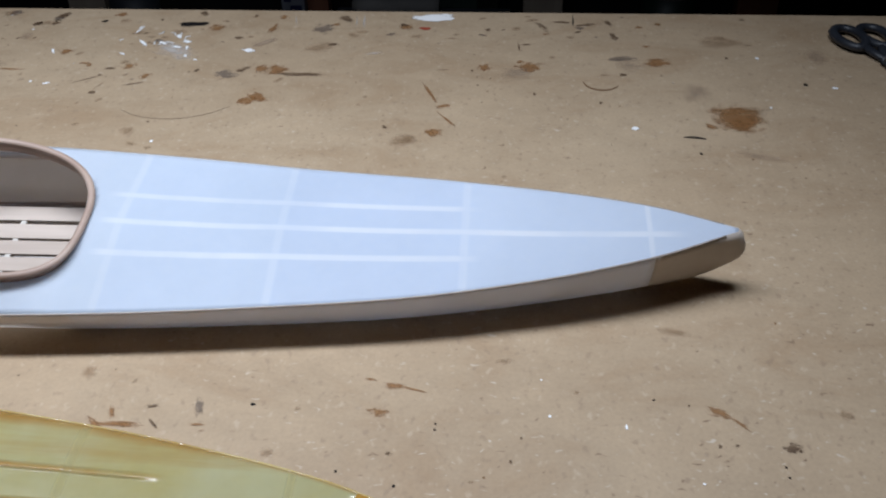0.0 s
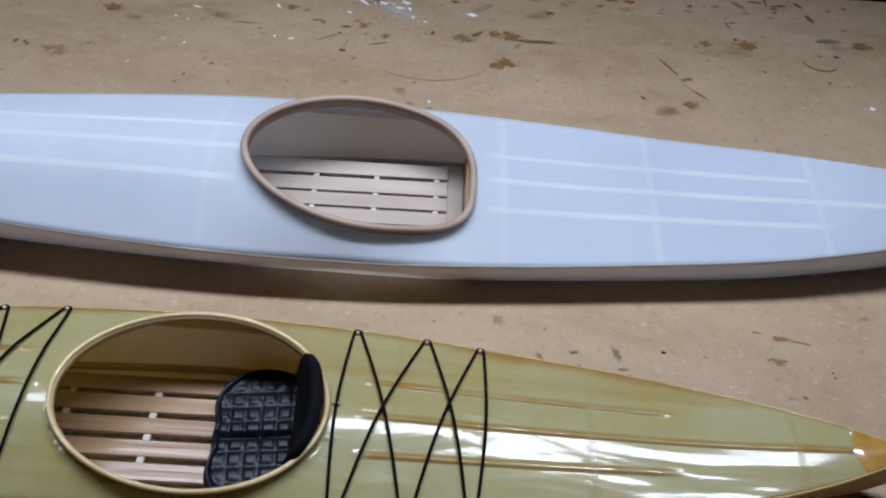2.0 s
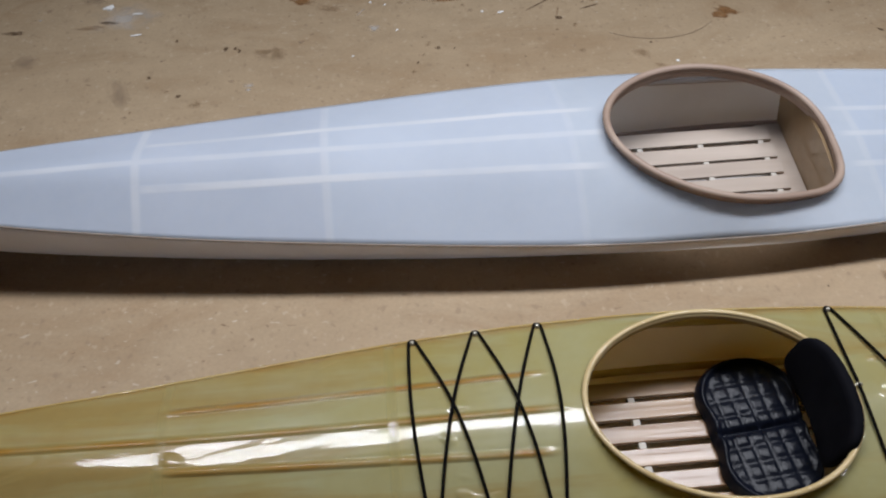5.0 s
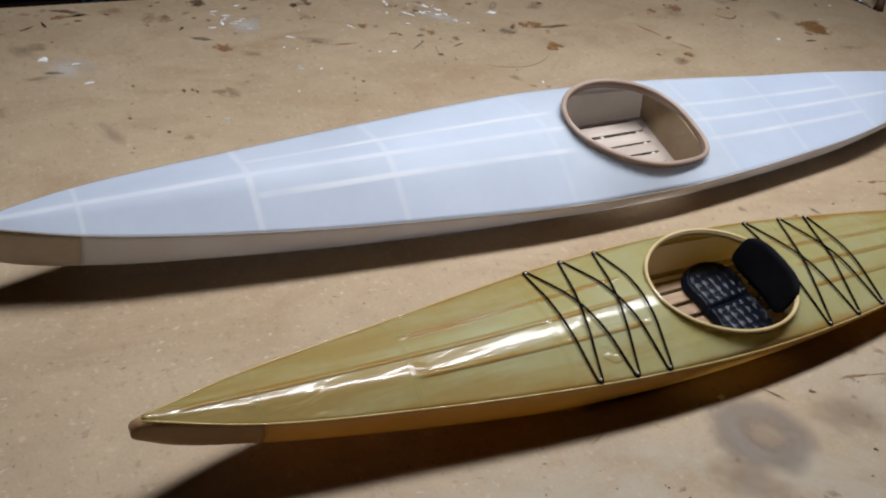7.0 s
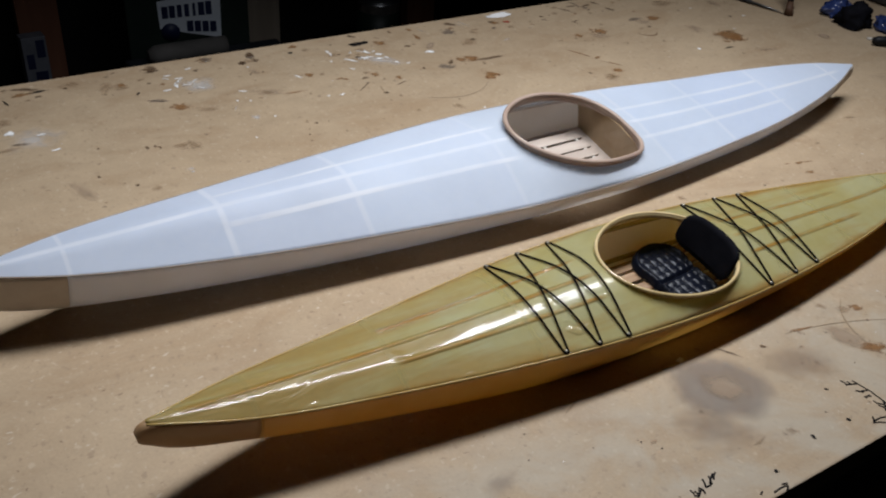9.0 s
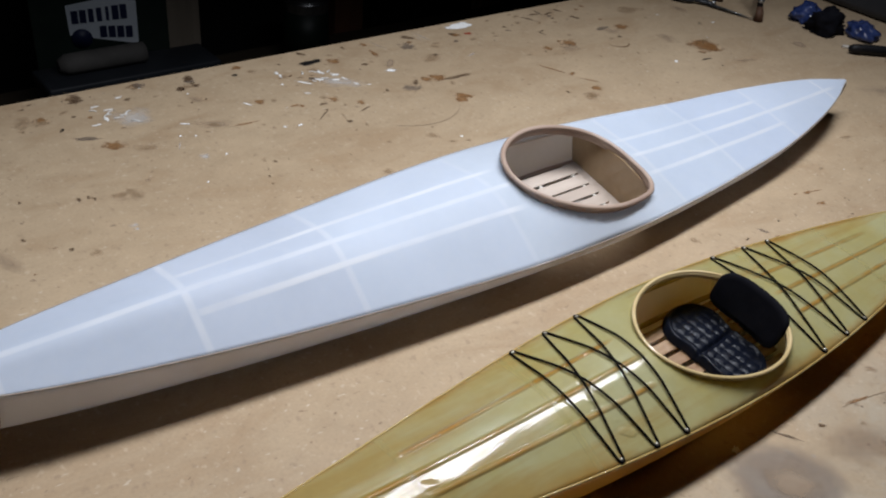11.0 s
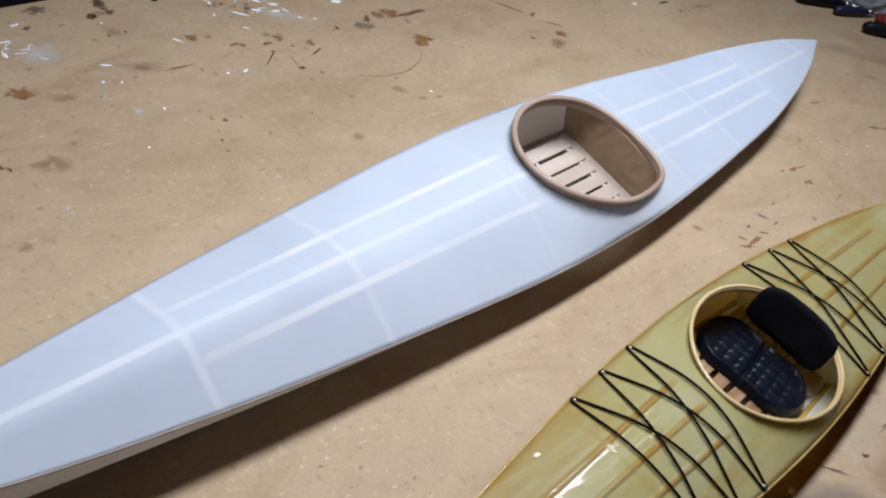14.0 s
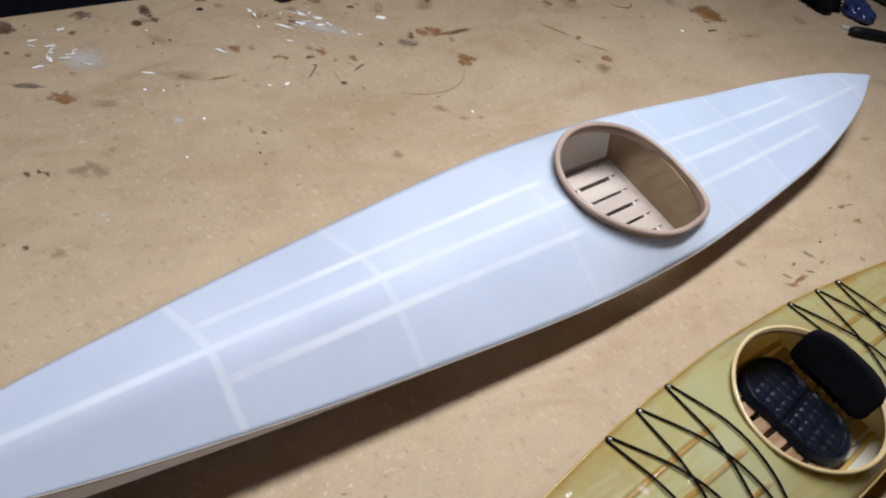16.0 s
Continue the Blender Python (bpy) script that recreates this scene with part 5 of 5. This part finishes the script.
def tripod():
    t = thing("small_tripod", "small black folding tripod with beaded steel legs", "tripod", pose(0.570, 0.058, 0, 0, 0, 0))
    top = Vector((0.02, 0.02, 0.17))
    for fx, fy in ((-0.044, -0.050), (-0.022, 0.034), (0.060, 0.010)):
        a = Vector((fx, fy, 0.006))
        leg = part("leg", tube([a, a.lerp(top, 0.5), top], 0.0042, 8), M_BLACKP, t)
        for i in range(7):
            p = a.lerp(top, 0.12 + 0.1 * i)
            bm = bmesh.new()
            bmesh.ops.create_uvsphere(bm, u_segments=8, v_segments=6, radius=0.0046, matrix=Matrix.Translation(p + Vector((-0.0015, -0.002, 0))))
            part("stud", bm, M_STEEL, leg)
        bm = bmesh.new()
        add_tube(bm, [a - Vector((0, 0, 0.0055)), a + Vector((0, 0, 0.004)), a + (top - a).normalized() * 0.012], lambda u: 0.0072 * (1 - 0.35 * u), 10)
        part("rubber_foot", bm, M_RUBBER, leg)
    part("brace", tube([Vector((-0.044, -0.05, 0.006)).lerp(top, 0.2), Vector((0.060, 0.01, 0.006)).lerp(top, 0.2)], 0.0025, 6), M_BLACKP, t)
    part("brace", tube([Vector((-0.022, 0.034, 0.006)).lerp(top, 0.2), Vector((0.060, 0.01, 0.006)).lerp(top, 0.2)], 0.0025, 6), M_BLACKP, t)
    part("head", box((0.03, 0.03, 0.03), top + Vector((0, 0, 0.012)), 0.004), M_BLACKP, t)


tripod()


def tool_case():
    t = thing("tool_case", "dark grey plastic tool case standing on the bench", "tool case", pose(0.80, -0.06, 0, 0, 0, -4))
    part("shell", box((0.20, 0.34, 0.15), (0, 0, 0.0753), 0.012), M_CASE, t)
    part("lid", box((0.205, 0.345, 0.055), (0, 0, 0.182), 0.012), M_CASE, t)
    for y in (-0.09, 0.09):
        part("latch", box((0.008, 0.03, 0.03), (-0.1045, y, 0.148), 0.002), M_BLACKP, t)
    part("handle", tube([(-0.1, -0.05, 0.19), (-0.125, -0.045, 0.19), (-0.125, 0.045, 0.19), (-0.1, 0.05, 0.19)], 0.006, 8), M_BLACKP, t)


tool_case()


def crumple(name, label, category, material, at, size, seed, turn=0):
    """A soft bag or rag: a squashed ball with folds, its underside flat on the bench."""
    bm = bmesh.new()
    bmesh.ops.create_icosphere(bm, subdivisions=4, radius=1)
    off = Vector((seed * 3.7, seed * 1.3, seed * 7.1))
    for v in bm.verts:
        d = v.co.normalized()
        f = 1 + 0.45 * noise.noise(d * 1.7 + off) + 0.30 * abs(noise.noise(d * 4 + off)) + 0.10 * noise.noise(d * 9 + off)
        v.co = Vector((d.x * f * size[0], d.y * f * size[1], max(d.z * f + 0.45, 0) / 1.45 * size[2]))
    ob = part(name, bm, material, None, label)
    ob.matrix_world = pose(*at, 0.0003, 0, 0, turn)
    tagged(ob, category=category)


crumple("rag", "black cloth rag bunched up on the bench", "rag", M_BACK, (0.580, -0.062), (0.024, 0.022, 0.030), 1)
crumple("plastic_bag", "crumpled blue plastic bag on the bench", "plastic bag", M_BLUE, (0.600, -0.022), (0.024, 0.018, 0.022), 2)
crumple("plastic_bag", "crumpled blue plastic wrapper beside a rag", "plastic bag", M_BLUE, (0.612, -0.098), (0.024, 0.020, 0.018), 3, 40)
crumple("plastic_bag", "cloudy white plastic bag, crumpled, on the bench", "plastic bag", M_BAG, (0.625, -0.180), (0.020, 0.026, 0.026), 4)
crumple("plastic_bag", "cloudy white plastic bag behind the tools", "plastic bag", M_BAG, (0.648, -0.222), (0.018, 0.022, 0.026), 5, 30)
crumple("rag", "dark rag lying by the bench end", "rag", M_BACK, (0.650, -0.275), (0.03, 0.04, 0.040), 6)
crumple("plastic_bag", "shiny black plastic wrapper crumpled by the lid", "plastic bag", M_BLACKP, (0.556, -0.345), (0.022, 0.026, 0.022), 7, 20)
crumple("plastic_bag", "small crumpled red wrapper behind the tools", "plastic bag", M_RED, (0.612, -0.231), (0.026, 0.016, 0.012), 8, -50)


def hand_tool(label, at, turn, length, thick, grip_m, tip):
    """A tool with a swelling grip, a ferrule and a steel shaft."""
    t = thing("hand_tool", label, "hand tool", pose(*at, thick + 0.0002, 0, 0, turn), "hand tools at the bench end")
    g = length * 0.55
    part("grip", tube([(g * i / 10 - g, 0, 0) for i in range(11)], lambda u: thick * (0.72 + 0.28 * math.sin(math.pi * (0.15 + 0.8 * u)) - 0.25 * (u > 0.95) - 0.3 * (u < 0.05)), 12), grip_m, t)
    part("ferrule", tube([(0, 0, 0), (0.008, 0, 0)], thick * 0.62, 10), M_STEEL, t)
    part("shaft", tube([(0.008, 0, 0), (length - g, 0, -thick * (1 - tip))], lambda u: thick * tip * (1 - 0.3 * u), 8), M_STEEL, t)


hand_tool("navy-handled tool lying among clutter", (0.597, -0.195), -28, 0.095, 0.0062, M_NAVY, 0.3)
hand_tool("black-handled screwdriver with a bare steel shaft", (0.584, -0.168), -38, 0.12, 0.0068, M_BLACKP, 0.3)
hand_tool("red-handled tool half hidden under a wrapper", (0.622, -0.252), -52, 0.085, 0.0068, M_RED, 0.35)
hand_tool("black-handled tool beside a sheet of paper", (0.575, -0.252), -47, 0.095, 0.0078, M_BLACKP, 0.3)


def stick():
    ob = part("wooden_stick", box((0.045, 0.006, 0.003), (0, 0, 0.0017), 0.0008), M_PEG, None, "short pale wooden stick on the bench")
    ob.matrix_world = pose(0.560, -0.128, 0, 0, 0, -52)
    tagged(ob, category="stick")
    bm = bmesh.new()
    n = 10
    vs = [[bm.verts.new((0.04 * (i / n - 0.5), 0.03 * (j / n - 0.5), 0.0008 + 0.004 * abs(noise.noise(Vector((i * 0.3, j * 0.3, 2)))) )) for j in range(n + 1)] for i in range(n + 1)]
    for i in range(n):
        for j in range(n):
            bm.faces.new((vs[i][j], vs[i + 1][j], vs[i + 1][j + 1], vs[i][j + 1]))
    ob = part("paper_sheet", bm, M_PAPER, None, "small crumpled sheet of white paper")
    so = ob.modifiers.new("thickness", "SOLIDIFY")
    so.thickness = 0.0004
    ob.matrix_world = pose(0.578, -0.268, 0, 0, 0, -22) @ Matrix.Diagonal((1.15, 0.8, 1, 1))
    tagged(ob, category="paper")


stick()


def knob():
    t = thing("jar_lid", "glossy black round lid on the bench", "lid", pose(0.568, -0.302, 0))
    bm = bmesh.new()
    add_tube(bm, [(0, 0, 0.0002), (0, 0, 0.003), (0, 0, 0.014), (0, 0, 0.017)], lambda u: 0.0125 if 0.1 < u < 0.9 else 0.011, 28, up=Vector((0, 1, 0)))
    part("rim", bm, M_BLACKP, t)
    bm = bmesh.new()
    bmesh.ops.create_cone(bm, cap_ends=True, segments=24, radius1=0.0085, radius2=0.008, depth=0.003, matrix=Matrix.Translation((0, 0, 0.018)))
    part("boss", bm, M_GRIP, t)


knob()

# ---- the dark wall behind the bench: studs, shelf, a carton and cans ----
M_STUD = simple("grey_stud_timber", (0.34, 0.28, 0.22), (0.46, 0.39, 0.31), 8, 0.8, stretch=(4, 4, 0.3), bumps=0.001)
M_STUDR = simple("red_brown_timber", (0.18, 0.07, 0.04), (0.26, 0.11, 0.06), 8, 0.8, stretch=(4, 4, 0.3), bumps=0.001)
for i, (x, m_) in enumerate(((-1.30, M_STUD), (-0.80, M_STUD), (-0.27, M_STUDR), (0.265, M_STUD), (0.74, M_STUDR), (1.25, M_STUD))):
    st = part("wall_stud", box((0.089, 0.038, WZ - FZ), (x, 1.36, (WZ + FZ) / 2), 0.002), m_, None, "bare timber stud against a dark wall", False)
    tagged(st, category="wall stud", kind="structure")
shelf = part("wall_shelf", box((3.4, 0.375, 0.019), (0.2, 1.1475, -0.50), 0.002), M_FRAME, None, "dark timber shelf along the wall", False)
tagged(shelf, category="shelf", kind="structure")
for x in (-1.3, -0.29, 0.74):
    part("bracket", box((0.03, 0.35, 0.03), (x, 1.15, -0.525), 0.002), M_FRAME, shelf, smooth=False)

M_CARTON = simple("dark_green_card", (0.008, 0.016, 0.012), (0.016, 0.03, 0.022), 12, 0.5)
M_LABEL = simple("pale_blue_print", (0.66, 0.72, 0.80), (0.78, 0.83, 0.88), 20, 0.5)
M_PRINT = simple("dark_blue_print", (0.01, 0.015, 0.06), (0.02, 0.03, 0.09), 20, 0.5)


def carton():
    t = thing("bottle_carton", "dark green card bottle carton with a pale label", "carton", pose(0.02, 1.20, -0.49, 0, 0, -14))
    part("body", box((0.26, 0.16, 0.285), (0, 0, 0.143), 0.003), M_CARTON, t, smooth=False)
    for s in (-1, 1):
        part("flap", box((0.26, 0.082, 0.003), (0, s * 0.040, 0.291), 0.001, pose(0, 0, 0, -s * 10)), M_CARTON, t, smooth=False)
    bm = bmesh.new()
    pts = ((-0.062, -0.024), (0.068, -0.050), (0.070, 0.040), (0.02, 0.050), (-0.064, 0.036))
    f = [bm.verts.new((x, -0.0815, 0.205 + z)) for x, z in pts]
    g = [bm.verts.new((x, -0.0803, 0.205 + z)) for x, z in pts]
    bm.faces.new(f)
    for i in range(5):
        bm.faces.new((f[i], g[i], g[(i + 1) % 5], f[(i + 1) % 5]))
    bmesh.ops.recalc_face_normals(bm, faces=bm.faces)
    lab = part("label", bm, M_LABEL, t, "pale blue printed label", False)
    bars = [(-0.049 + 0.0155 * i, 0.012 + 0.0012 * i, (0.013, 0.0125, 0.010, 0.010, 0.006, 0.013, 0.013)[i], 0.026 + 0.0006 * i) for i in range(7)] + [(0.002 + 0.0165 * i, -0.020 - 0.001 * i, 0.0135, 0.024) for i in range(4)]
    for x, z, w, h in bars:
        part("print_bar", box((w, 0.001, h), (x, -0.0823, 0.205 + z), 0.0003), M_PRINT, lab, smooth=False)
    bm = bmesh.new()
    add_tube(bm, [(-0.040, -0.0815, 0.173), (-0.040, -0.083, 0.173)], 0.020, 24, up=Vector((1, 0, 0)))
    part("print_badge", bm, M_PRINT, lab)


carton()


def can(at, h, r, m_body, label):
    t = thing("paint_can", label, "can", pose(*at, 0, 0, 0), "cans on the wall shelf")
    part("body", tube([(0, 0, 0), (0, 0, 0.004), (0, 0, h - 0.004), (0, 0, h)], lambda u: r * (1.03 if u in (0, 1) else 1.0), 24), M_STEEL, t)
    part("wrap", tube([(0, 0, h * 0.12), (0, 0, h * 0.85)], r * 1.012, 24), m_body, t)
    part("lid", tube([(0, 0, h), (0, 0, h + 0.003)], r * 0.9, 24), M_STEEL, t)


M_PACK = simple("dull_grey_card", (0.13, 0.14, 0.17), (0.22, 0.23, 0.27), 25, 0.6)


def packet():
    t = thing("narrow_packet", "tall narrow white packet with dark blue print", "packet", pose(-0.297, 1.312, -0.4902, 0, 0, 3))
    part("body", box((0.052, 0.036, 0.143), (0, 0, 0.0715), 0.002), M_PACK, t, smooth=False)
    for x, z, w, h in ((0.012, 0.115, 0.018, 0.040), (-0.012, 0.088, 0.016, 0.034), (0.006, 0.050, 0.026, 0.026), (-0.010, 0.022, 0.014, 0.022)):
        part("print_bar", box((w, 0.001, h), (x, -0.0185, z), 0.0003), M_PRINT, t, smooth=False)


packet()


M_PIPE = simple("dull_grey_timber", (0.10, 0.095, 0.088), (0.16, 0.15, 0.14), 20, 0.8)


def low_box():
    t = thing("storage_box", "low dark storage box on the shelf", "box", pose(0.02, 1.045, -0.4902))
    part("body", box((0.34, 0.10, 0.118), (0, 0, 0.059), 0.004), M_CASE, t)
    part("lid", box((0.348, 0.108, 0.019), (0, 0, 0.128), 0.004), M_CASE, t)
    ob = part("timber_batten", tube([(-0.115 + 0.17 * i / 12, 1.05, -0.3315) for i in range(13)], lambda u: 0.021 * min(1.0, 0.55 + 5 * u, 6 - 5 * u), 16, flat=0.95), M_PIPE, None, "dull grey round-ended timber batten on a dark box")
    tagged(ob, category="timber batten")


low_box()
can((0.52, 1.20, -0.4905), 0.16, 0.055, M_CARTON, "dark green can on the shelf")
can((-0.62, 1.20, -0.4905), 0.15, 0.052, M_CASE, "dark grey can on the shelf")


def offcut(at, size, turn, label):
    ob = part("timber_offcut", box(size, (0, 0, 0), 0.002), M_STUD, None, label, False)
    ob.matrix_world = pose(*at, *turn)
    tagged(ob, category="timber offcut", group="offcuts by the wall")


offcut((-0.60, 1.30, -0.21), (0.50, 0.02, 0.05), (0, 3, 0), "pale timber batten fixed between two studs")
